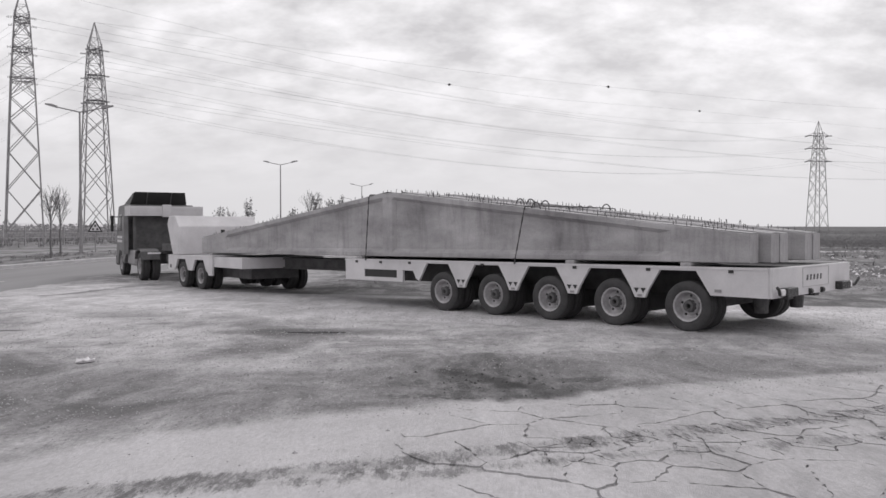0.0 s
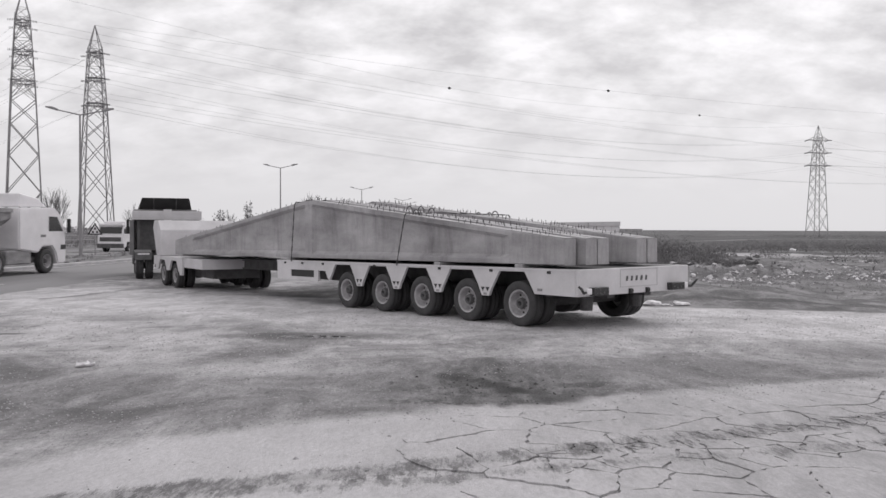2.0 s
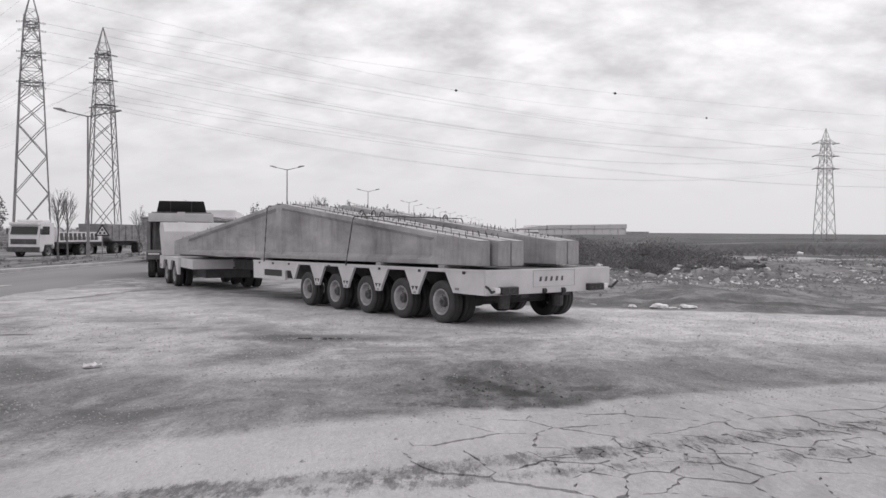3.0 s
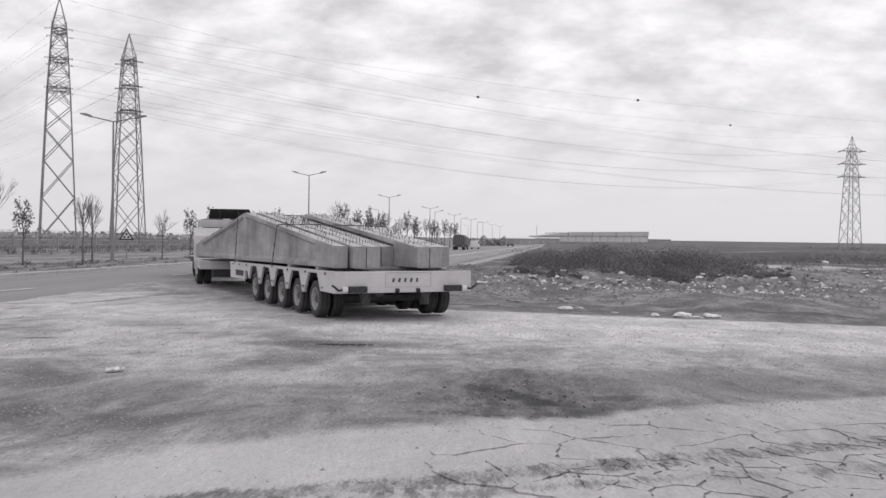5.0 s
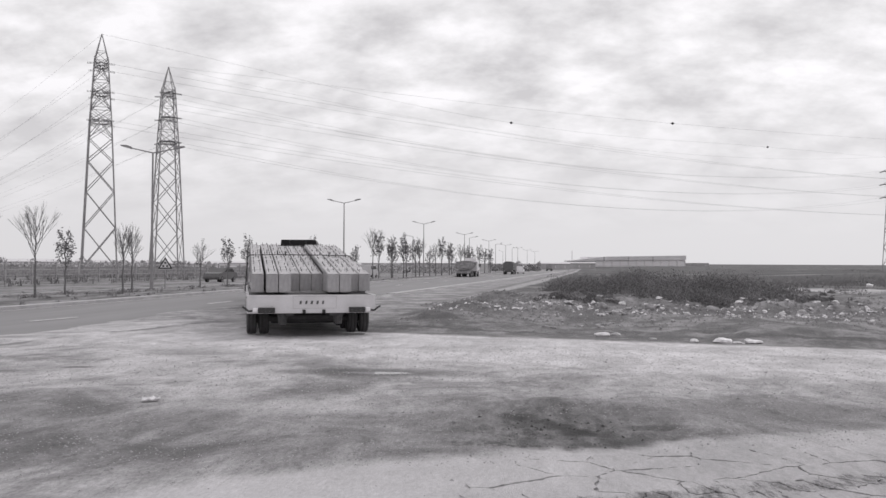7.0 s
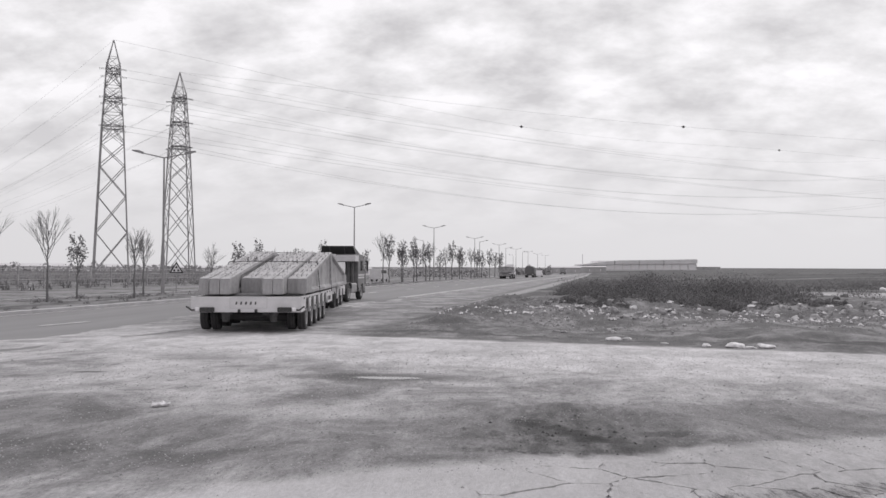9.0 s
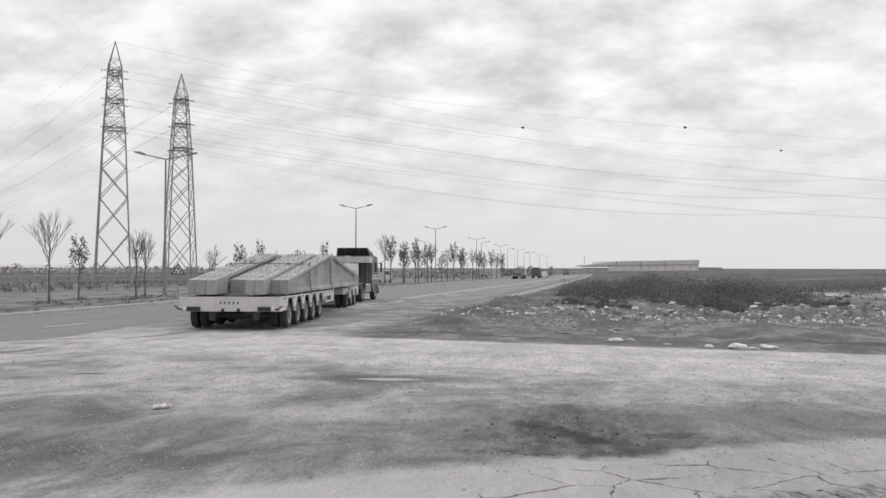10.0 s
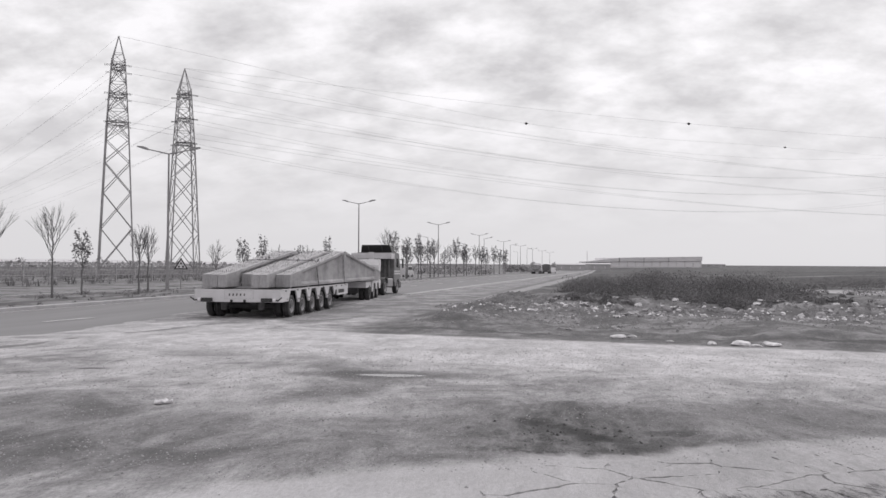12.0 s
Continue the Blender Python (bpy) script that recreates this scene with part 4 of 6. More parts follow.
def tipper():
    """Tractor with a short tipping semi-trailer; its origin is on the ground under the front axle."""
    rig = tagged(new("tipper_truck"), "white tractor hauling a dirty grey tipping trailer of soil", "truck")
    bm = bmesh.new()
    side = [(-1.85, 1.0), (-1.85, 2.62), (0.55, 2.70), (0.95, 2.45), (1.30, 1.75), (1.36, 0.95), (1.34, 0.38), (0.72, 0.38), (0.62, 0.80), (0.35, 1.10), (-0.30, 1.10), (-0.60, 0.85)]
    prism(bm, side, "x", -1.22, 1.22)
    finish(bm)
    bmesh.ops.bevel(bm, geom=bm.edges[:], offset=0.05, segments=2, affect="EDGES")
    cab = part("cab", bm, M_CLEAN_WHITE, rig, "white day cab")
    for s in (-1, 1):
        a, b = sorted((s * 1.205, s * 1.228))
        part("side_window", finish(prism(bmesh.new(), [(0.10, 1.72), (0.12, 2.32), (0.70, 2.32), (1.12, 1.72)], "x", s * 1.205, s * 1.228)), M_GLASS, cab)
        part("door_badge", boxes((a, b, -0.45, -0.12, 1.48, 1.58)), M_MID_PAINT, cab)
        part("bumper_grille", boxes((a, b, 0.95, 1.30, 0.95, 1.15)), M_BLACK, cab)
        c, d = sorted((s * 1.28, s * 1.42))
        part("mirror", finish(box(bmesh.new(), c, d, 1.30, 1.42, 1.65, 2.25, 0.02)), M_BLACK, cab)
        c, d = sorted((s * 0.72, s * 1.16))
        part("side_tank", finish(box(bmesh.new(), c, d, -2.55, -1.0, 0.42, 0.98, 0.05)), M_TIPPER, rig)
    part("windscreen", finish(prism(bmesh.new(), [(1.33, 1.72), (1.03, 2.42), (0.99, 2.40), (1.29, 1.72)], "x", -1.1, 1.1)), M_GLASS, cab)
    bm = bmesh.new()
    prism(bm, [(-1.5, 2.68), (0.35, 2.72), (-0.25, 3.05), (-1.5, 3.22)], "x", -1.0, 1.0)
    finish(bm)
    bmesh.ops.bevel(bm, geom=bm.edges[:], offset=0.04, segments=1, affect="EDGES")
    part("roof_deflector", bm, M_CLEAN_WHITE, rig)
    part("chassis_frame", finish(boxes((-0.45, 0.45, -9.9, 0.9, 0.66, 0.95))), M_CHASSIS, rig)
    # tub
    bm = bmesh.new()
    rings = []
    for y, z0 in ((-10.1, 1.15), (-9.6, 1.05), (-3.6, 1.25), (-2.7, 1.75)):
        sec = [(-0.55, z0), (-0.98, z0 + 0.28), (-1.20, z0 + 0.80 * (2.55 - z0) * 0.72), (-1.24, 2.55), (1.24, 2.55), (1.20, z0 + 0.80 * (2.55 - z0) * 0.72), (0.98, z0 + 0.28), (0.55, z0)]
        rings.append([bm.verts.new((x, y + (0.35 if (y > -3.0 and z > 2) else 0), z)) for x, z in sec])
    for a, b in zip(rings, rings[1:]):
        for i in range(8):
            bm.faces.new((a[i], a[(i + 1) % 8], b[(i + 1) % 8], b[i]))
    bm.faces.new(rings[0])
    bm.faces.new(rings[-1][::-1])
    tub = part("tub", finish(bm), M_TIPPER, rig, "dirty grey rounded steel tipping body")
    bm = bmesh.new()
    for s in (-1, 1):
        a, b = sorted((s * 1.20, s * 1.30))
        box(bm, a, b, -10.12, -2.35, 2.44, 2.58)
        for y in (-9.8, -7.6, -3.7):
            a2, b2 = sorted((s * 1.17, s * 1.27))
            prism(bm, [(y, 1.95), (y + 0.14, 1.95), (y + 0.14, 2.45), (y, 2.45)], "x", a2, b2)
    part("top_rail", finish(bm), M_TIPPER, tub)
    outline = [(-1.16, 2.50), (-1.12, 1.95), (-0.86, 1.42), (0.86, 1.42), (1.12, 1.95), (1.16, 2.50)]
    gate = part("tailgate", finish(prism(bmesh.new(), outline, "y", -10.21, -10.11)), M_TIPPER, tub)
    bm = bmesh.new()
    for (px, pz), (qx, qz) in zip(outline, outline[1:] + outline[:1]):
        tube(bm, (px * 0.97, -10.22, pz), (qx * 0.97, -10.22, qz), 0.06, sides=6)
    part("gate_frame", bm, M_TIPPER, gate)
    bm = bmesh.new()
    box(bm, -0.5, 0.0, -10.225, -10.21, 2.05, 2.20)
    box(bm, -0.95, -0.72, -10.225, -10.21, 1.72, 1.86)
    part("gate_plate", bm, M_STONE, gate, "pale unreadable plate")
    for s in (-1, 1):
        a, b = sorted((s * 1.245, s * 1.262))
        bm = bmesh.new()
        box(bm, a, b, -5.6, -3.9, 2.06, 2.36)
        sgn = part("name_board", bm, M_DARK_PAINT, tub, "dark board with pale unreadable bars")
        a, b = sorted((s * 1.262, s * 1.268))
        bm = bmesh.new()
        for k in range(8):
            box(bm, a, b, -5.45 + k * 0.185, -5.33 + k * 0.185, 2.22, 2.31)
        box(bm, a, b, -5.5, -4.0, 2.11, 2.14)
        part("board_marks", bm, M_STONE, sgn)
    bm = bmesh.new()
    k = 26
    rng = random.Random(5)
    rows = []
    for i in range(k):
        y = -9.9 + 7.2 * i / (k - 1)
        rows.append([bm.verts.new((-1.1 + 2.2 * j / 6, y, 2.48 + (0.22 * math.sin(math.pi * j / 6) + 0.05 * rng.random()) * (0.4 + 0.6 * abs(math.sin(i * 0.55))))) for j in range(7)])
    for a, b in zip(rows, rows[1:]):
        for j in range(6):
            bm.faces.new((a[j], a[j + 1], b[j + 1], b[j]))
    part("soil_load", finish(bm), M_SOIL, rig, "heaped dark soil")
    part("rear_bumper", finish(boxes((-1.2, 1.2, -10.1, -9.97, 0.62, 0.74), (-1.15, 1.15, -9.95, -9.75, 0.74, 1.05))), M_TIPPER, rig)
    wheels = []
    for y, dual in ((0.0, False), (-3.2, True), (-6.6, False), (-7.85, False), (-9.1, False)):
        for s in (-1, 1):
            wheels.append((wheel("wheel", rig, s * 1.06, y, 0.50, 0.50, 0.30, s, dual, 0.27), s * 1.06, y, 0.50, 0.50))
            if y < -4:
                line = [(y - 0.60, 0.80), (y - 0.42, 1.06), (y, 1.14), (y + 0.42, 1.06), (y + 0.60, 0.80), (y + 0.55, 0.80), (y + 0.38, 1.02), (y, 1.10), (y - 0.38, 1.02), (y - 0.55, 0.80)]
                part("mudguard", finish(prism(bmesh.new(), line, "x", s * 0.88, s * 1.24)), M_TIPPER, rig)
    return rig, wheels


def flatbed():
    """White lorry with drop sides that comes the other way; the origin is under its front axle, and it drives along its +y."""
    rig = tagged(new("flatbed_lorry"), "white cab-over lorry with slatted drop sides", "truck")
    bm = bmesh.new()
    prism(bm, [(-0.75, 0.85), (-0.75, 2.62), (0.95, 2.60), (1.18, 1.70), (1.22, 0.85), (1.2, 0.45), (0.65, 0.45), (0.5, 0.95), (-0.5, 0.95), (-0.65, 0.6)], "x", -1.22, 1.22)
    finish(bm)
    bmesh.ops.bevel(bm, geom=bm.edges[:], offset=0.05, segments=2, affect="EDGES")
    cab = part("cab", bm, M_CLEAN_WHITE, rig, "white lorry cab")
    part("windscreen", finish(prism(bmesh.new(), [(1.225, 1.72), (1.06, 2.30), (1.02, 2.30), (1.19, 1.72)], "x", -1.04, 1.04)), M_GLASS, cab)
    part("grille", finish(boxes((-1.0, 1.0, 1.21, 1.25, 1.0, 1.38))), M_CHASSIS, cab)
    part("bumper", finish(box(bmesh.new(), -1.23, 1.23, 1.12, 1.34, 0.42, 0.80, 0.03)), M_CHASSIS, rig)
    part("sun_visor", finish(box(bmesh.new(), -1.15, 1.15, 1.0, 1.22, 2.42, 2.62, 0.03)), M_CLEAN_WHITE, cab)
    part("roof_rack", finish(box(bmesh.new(), -1.0, 1.0, -0.6, 0.5, 2.64, 2.82, 0.04)), M_CLEAN_WHITE, rig)
    for s in (-1, 1):
        part("side_window", finish(prism(bmesh.new(), [(-0.10, 1.70), (-0.10, 2.32), (0.75, 2.32), (0.98, 1.70)], "x", s * 1.205, s * 1.228)), M_GLASS, cab)
        a, b = sorted((s * 1.26, s * 1.40))
        part("mirror", finish(box(bmesh.new(), a, b, 1.1, 1.18, 1.75, 2.15, 0.02)), M_CHASSIS, cab)
        a, b = sorted((s * 1.20, s * 1.25))
        board = part("drop_side", finish(boxes((a, b, -7.6, -1.25, 1.15, 1.95))), M_CLEAN_WHITE, rig, "pale drop side with dark unreadable bars")
        a, b = sorted((s * 1.25, s * 1.262))
        bm = bmesh.new()
        for k in range(9):
            box(bm, a, b, -1.80 - k * 0.62, -1.40 - k * 0.62, 1.28, 1.84)
            box(bm, a, b, -1.92 - k * 0.62, -1.84 - k * 0.62, 1.28, 1.55)
        part("side_marks", bm, M_CHASSIS, board)
    part("bed", finish(boxes((-1.2, 1.2, -7.6, -1.2, 1.02, 1.15), (-0.45, 0.45, -7.5, 0.8, 0.6, 1.02))), M_CHASSIS, rig)
    part("tail_board", finish(boxes((-1.2, 1.2, -7.65, -7.6, 1.15, 1.95), (-1.2, 1.2, -1.25, -1.2, 1.15, 2.2))), M_CLEAN_WHITE, rig)
    wheels = []
    for y, dual in ((0.0, False), (-4.6, True), (-5.9, True)):
        for s in (-1, 1):
            wheels.append((wheel("wheel", rig, s * 1.06, y, 0.48, 0.48, 0.28, s, dual, 0.27), s * 1.06, y, 0.48, 0.48))
    small = 0.87
    for ob in rig.children_recursive:
        ob.data.transform(Matrix.Scale(small, 4))
        ob.location = ob.location * small
    return rig, [(ob, x * small, y * small, z * small, r * small) for ob, x, y, z, r in wheels]


def drawbar_trailer():
    """A grey hopper trailer on two axles, towed by its bar; it drives along its +y."""
    rig = tagged(new("drawbar_trailer"), "dirty grey hopper trailer towed behind a white lorry", "trailer")
    bm = bmesh.new()
    prism(bm, [(-2.9, 1.25), (-3.2, 2.30), (3.2, 2.30), (2.9, 1.25), (2.4, 1.0), (-2.4, 1.0)], "x", -1.15, 1.15)
    finish(bm)
    bmesh.ops.bevel(bm, geom=bm.edges[:], offset=0.04, segments=1, affect="EDGES")
    body = part("hopper", bm, M_TIPPER, rig, "dirty grey steel hopper")
    for s in (-1, 1):
        for k in range(6):
            a, b = sorted((s * 1.15, s * 1.21))
            part("side_rib", boxes((a, b, -2.6 + k * 1.0, -2.5 + k * 1.0, 1.15, 2.25)), M_TIPPER, body)
    part("chassis_frame", finish(boxes((-0.45, 0.45, -2.8, 2.8, 0.66, 1.0), (-0.06, 0.06, 2.8, 4.6, 0.6, 0.72))), M_CHASSIS, rig)
    wheels = []
    for y in (-1.9, 1.9):
        for s in (-1, 1):
            wheels.append((wheel("wheel", rig, s * 1.02, y, 0.44, 0.44, 0.26, s, True, 0.25), s * 1.02, y, 0.44, 0.44))
    return rig, wheels


def covered_truck(material, label, box_label):
    rig = tagged(new("covered_truck"), label, "truck")
    bm = bmesh.new()
    prism(bm, [(-1.18, 1.0), (-1.18, 2.55), (-0.75, 2.92), (0.0, 3.02), (0.75, 2.92), (1.18, 2.55), (1.18, 1.0)], "y", -6.5, -1.2)
    finish(bm)
    part("cargo_box", bm, material, rig, box_label)
    for k in range(5):
        y = -6.3 + 1.2 * k
        part("tarpaulin_hoop", finish(prism(bmesh.new(), [(-1.21, 1.0), (-1.21, 2.57), (-0.77, 2.95), (0.0, 3.05), (0.77, 2.95), (1.21, 2.57), (1.21, 1.0), (1.17, 1.0), (1.17, 2.55), (0.75, 2.9), (0.0, 3.0), (-0.75, 2.9), (-1.17, 2.55), (-1.17, 1.0)], "y", y, y + 0.07)), material, rig)
    part("cab", finish(box(bmesh.new(), -1.15, 1.15, -1.0, 1.2, 0.6, 2.7, 0.08)), material, rig)
    part("chassis_frame", finish(boxes((-0.5, 0.5, -6.4, 1.0, 0.6, 1.0), (-1.15, 1.15, -6.55, -6.4, 0.55, 0.95))), M_CHASSIS, rig)
    part("tail_lamp", boxes((-1.1, -0.8, -6.57, -6.55, 0.75, 0.85), (0.8, 1.1, -6.57, -6.55, 0.75, 0.85)), M_LAMP_CLEAR, rig)
    wheels = []
    for y in (0.0, -4.4, -5.6):
        for s in (-1, 1):
            wheels.append((wheel("wheel", rig, s * 1.05, y, 0.48, 0.48, 0.28, s, y < -1, 0.27), s * 1.05, y, 0.48, 0.48))
    return rig, wheels


def car(name, material, label, van=False):
    rig = tagged(new(name), label, "van" if van else "car")
    if van:
        low = [(-2.3, 0.35), (-2.35, 1.05), (-2.3, 1.95), (1.0, 1.95), (1.55, 1.25), (2.25, 1.05), (2.35, 0.45), (2.2, 0.30)]
    else:
        low = [(-2.1, 0.35), (-2.15, 0.95), (-1.5, 1.05), (-1.0, 1.42), (0.35, 1.45), (1.05, 1.02), (2.0, 0.88), (2.15, 0.5), (2.05, 0.30)]
    bm = prism(bmesh.new(), low, "x", -0.85, 0.85)
    finish(bm)
    bmesh.ops.bevel(bm, geom=bm.edges[:], offset=0.06, segments=2, affect="EDGES")
    body = part("body", bm, material, rig)
    glass = [(-1.35, 1.06), (-0.95, 1.36), (0.30, 1.38), (0.85, 1.06)] if not van else [(-1.9, 1.25), (-1.9, 1.75), (0.85, 1.75), (1.28, 1.25)]
    part("window_band", finish(prism(bmesh.new(), glass, "x", -0.857, 0.857)), M_GLASS, body)
    wheels = []
    for y in (-1.3, 1.35):
        for s in (-1, 1):
            wheels.append((wheel("wheel", rig, s * 0.78, y, 0.31, 0.31, 0.2, s, False, 0.19), s * 0.78, y, 0.31, 0.31))
    return rig, wheels


LOADER, LOADER_WHEELS = low_loader()
LOAD = load()
DOLLY, DOLLY_WHEELS = dolly()
TRACTOR, TRACTOR_WHEELS = tractor()
TIPPER, TIPPER_WHEELS = tipper()
LORRY, LORRY_WHEELS = flatbed()
TOWED, TOWED_WHEELS = drawbar_trailer()
COVERED, COVERED_WHEELS = covered_truck(M_CAB, "dark covered lorry driving away down the road", "dark tarpaulin cargo box")
PALE_LORRY, PALE_LORRY_WHEELS = covered_truck(M_TIPPER, "pale grey covered lorry far down the road", "pale grey tarpaulin cargo box")
FAR_VAN, FAR_VAN_WHEELS = car("white_van", M_CLEAN_WHITE, "small white van driving ahead of a covered lorry", True)
DARK_CAR, DARK_CAR_WHEELS = car("dark_car", M_CAB, "dark saloon car on the far carriageway")
WHITE_VAN, WHITE_VAN_WHEELS = car("white_van", M_WHITE, "small white van on the far carriageway", True)


# ---- power line ----
def lattice_tower(name, x, y, turn, height, arm, label):
    """A four-legged lattice tower with three pairs of arms and a pointed head."""
    rig = tagged(new(name), label, "pylon", group="lattice pylons")
    rig.matrix_basis = pose(x, y, lie(x, y) - 0.2, 0, 0, turn)
    h = height
    levels = [0.0, 0.055, 0.219, 0.364, 0.486, 0.575, 0.643, 0.70, 0.756, 0.81, 0.868, 0.89]
    half = [0.068 * h * (1 - k) + 0.026 * h * k if k < 0.64 else 0.0412 * h - (k - 0.64) * 0.060 * h for k in levels]
    corners = [[Vector((sx * w, sy * w, k * h)) for sx, sy in ((-1, -1), (1, -1), (1, 1), (-1, 1))] for k, w in zip(levels, half)]
    tip = Vector((0, 0, h))
    for i in range(4):
        bm = bmesh.new()
        pts = [c[i] for c in corners] + [tip]
        for a, b in zip(pts, pts[1:]):
            tube(bm, a, b, 0.085 if a.z < 0.6 * h else 0.06, sides=4)
        part("leg", bm, M_GALV, rig)
    bm = bmesh.new()
    for n, (a, b) in enumerate(zip(corners, corners[1:])):
        if n == 0:
            continue
        for i in range(4):
            j = (i + 1) % 4
            r = 0.048 if n < 5 else 0.034
            tube(bm, a[i], b[j], r, sides=4)
            tube(bm, a[j], b[i], r, sides=4)
            if n > 4:
                tube(bm, b[i], b[j], r * 0.9, sides=4)
            if n in (5, 7, 9):
                m0, m1 = b[i].lerp(b[j], 0.5), b[j].lerp(b[(j + 1) % 4], 0.5)
                tube(bm, m0, m1, 0.04, sides=4)
                low = Vector((0, 0, -0.055 * h))
                tube(bm, b[i] + low, m0, 0.04, sides=4)
                tube(bm, b[j] + low, m0, 0.04, sides=4)
    for i in range(4):
        j = (i + 1) % 4
        a, b = corners[-1][i], corners[-1][j]
        tube(bm, a.lerp(tip, 0.35), b.lerp(tip, 0.35), 0.025, sides=4)
        tube(bm, a, b.lerp(tip, 0.35), 0.025, sides=4)
    part("bracing", bm, M_GALV, rig)
    ends = []
    for k in (0.643, 0.756, 0.868):
        w = 0.0412 * h - (max(k, 0.64) - 0.64) * 0.060 * h
        for s in (-1, 1):
            e = Vector((s * arm, 0, k * h + 0.1))
            bm = bmesh.new()
            for sy in (-1, 1):
                tube(bm, (s * w, sy * w, k * h), e, 0.045, sides=4)
                tube(bm, (s * w, sy * w, k * h + 0.9), e, 0.035, sides=4)
                tube(bm, (s * w, sy * w, k * h + 0.9), Vector((s * w, sy * w, k * h)).lerp(e, 0.5), 0.028, sides=4)
            tube(bm, (s * w, -w, k * h), Vector((s * w, w, k * h)).lerp(e, 0.5), 0.028, sides=4)
            crossarm = tagged(part("crossarm", bm, M_GALV, rig), kind="stuff")
            for sy in (-1, 1):
                ins = bmesh.new()
                for q in range(9):
                    c = e + Vector((0, sy * (0.15 + q * 0.14), -0.10 - q * 0.012))
                    tube(ins, c, c + Vector((0, sy * 0.05, -0.004)), 0.11, sides=8)
                part("insulator_string", ins, M_CHASSIS, crossarm)
            ends.append(rig.matrix_basis @ e)
    return rig, ends, rig.matrix_basis @ tip


def wire(p, q, sag, r=0.0105, label="thin slack power conductor", cat="power line"):
    cu = bpy.data.curves.new("conductor", "CURVE")
    cu.dimensions, cu.bevel_depth, cu.bevel_resolution = "3D", r, 0
    sp = cu.splines.new("POLY")
    n = 48
    sp.points.add(n)
    p, q = Vector(p), Vector(q)
    for i in range(n + 1):
        k = i / n
        c = p.lerp(q, k) - Vector((0, 0, 4 * sag * k * (1 - k)))
        sp.points[i].co = (*c, 1)
    cu.materials.append(M_WIRE)
    return tagged(new("conductor", cu), label, cat, group="overhead conductors")


T_A, ENDS_A, TIP_A = lattice_tower("lattice_pylon", -43.8, 84.5, 116, 26.8, 1.9, "tall grey steel lattice pylon beyond the road")
T_B, ENDS_B, TIP_B = lattice_tower("lattice_pylon", -43.0, 100.0, 125, 27.05, 1.5, "tall grey steel lattice pylon beside another pylon")
T_C, ENDS_C, TIP_C = lattice_tower("lattice_pylon", 88.9, 196.0, 8, 26.9, 2.6, "distant steel lattice pylon standing in waste ground")
rng = random.Random(3)
for k in range(6):
    level, s = k // 2, k % 2
    hz = (17.6, 20.4, 23.0)[level]
    wire(ENDS_A[k], (168.0 + 6 * s, 214.0, hz + 0.6), 6.8 - 0.4 * level)
    wire(ENDS_B[k], ENDS_C[k], 5.6 - 0.3 * level)
    wire(ENDS_C[k], (300.0, 330.0 + 8 * s, hz), 4.0)
    wire(ENDS_A[k], (-190.0 - 8 * s, 230.0, hz - 6.0), 3.0)
    wire(ENDS_B[k], (-205.0 - 8 * s, 262.0, hz - 6.0), 3.0)
BALLS = ((0.4, 121.0, 22.70), (24.1, 122.2, 22.6), (49.8, 161.4, 24.5))


def wire_through(points, r=0.010):
    """An earth wire that hangs smoothly through given points."""
    cu = bpy.data.curves.new("conductor", "CURVE")
    cu.dimensions, cu.bevel_depth, cu.bevel_resolution = "3D", r, 0
    sp = cu.splines.new("BEZIER")
    sp.bezier_points.add(len(points) - 1)
    for b, p in zip(sp.bezier_points, points):
        b.co, b.handle_left_type, b.handle_right_type = p, "AUTO", "AUTO"
    cu.materials.append(M_WIRE)
    return tagged(new("conductor", cu), "thin earth wire carrying warning balls", "power line", group="overhead conductors")


wire_through([TIP_A, BALLS[0], BALLS[2], (170.0, 255.0, 29.0)])
wire_through([TIP_B, BALLS[1], (150.0, 190.0, 26.5)])
wire(TIP_B, TIP_C, 4.5, 0.009)
wire(TIP_A, (-194.0, 230.0, 20.0), 2.5, 0.009)
for x, y, z in BALLS:
    bm = bmesh.new()
    bmesh.ops.create_icosphere(bm, subdivisions=2, radius=0.20)
    for v in bm.verts:
        v.co.z *= 0.96
    ball = tagged(part("marker_ball", bm, M_DARK_PAINT, smooth_faces=True), "dark round aircraft warning ball on a power line", "marker ball", group="warning balls")
    ball.matrix_basis = pose(x, y, z)
    part("clamp", tube(bmesh.new(), (-0.36, -0.2, 0.03), (0.36, 0.2, 0.03), 0.03), M_GALV, ball)


# ---- street lamps ----
def street_lamp(height, reach, double=True):
    rig = tagged(new("street_lamp"), "tall grey street lamp with two raked arms" if double else "tall grey street lamp with one raked arm", "street lamp", group="street lamps along the road")
    bm = bmesh.new()
    tube(bm, (0, 0, 0), (0, 0, height), 0.10, 0.055, sides=8)
    tube(bm, (0, 0, 0), (0, 0, 0.9), 0.13, 0.13, sides=8)
    part("pole", bm, M_LAMP, rig)
    for s in ((-1, 1) if double else (1,)):
        arm = part("arm", tube(bmesh.new(), (0, 0, height - 0.03), (s * reach, 0, height + 0.28), 0.045, 0.035, sides=6), M_LAMP, rig)
        bm = bmesh.new()
        prism(bm, [(reach - 0.1, height + 0.20), (reach + 0.62, height + 0.40), (reach + 0.62, height + 0.47), (reach + 0.2, height + 0.45), (reach - 0.1, height + 0.34)], "y", -0.13, 0.13)
        if s < 0:
            for v in bm.verts:
                v.co.x *= -1
        part("lamp_head", finish(bm), M_LAMP, arm)
    return rig


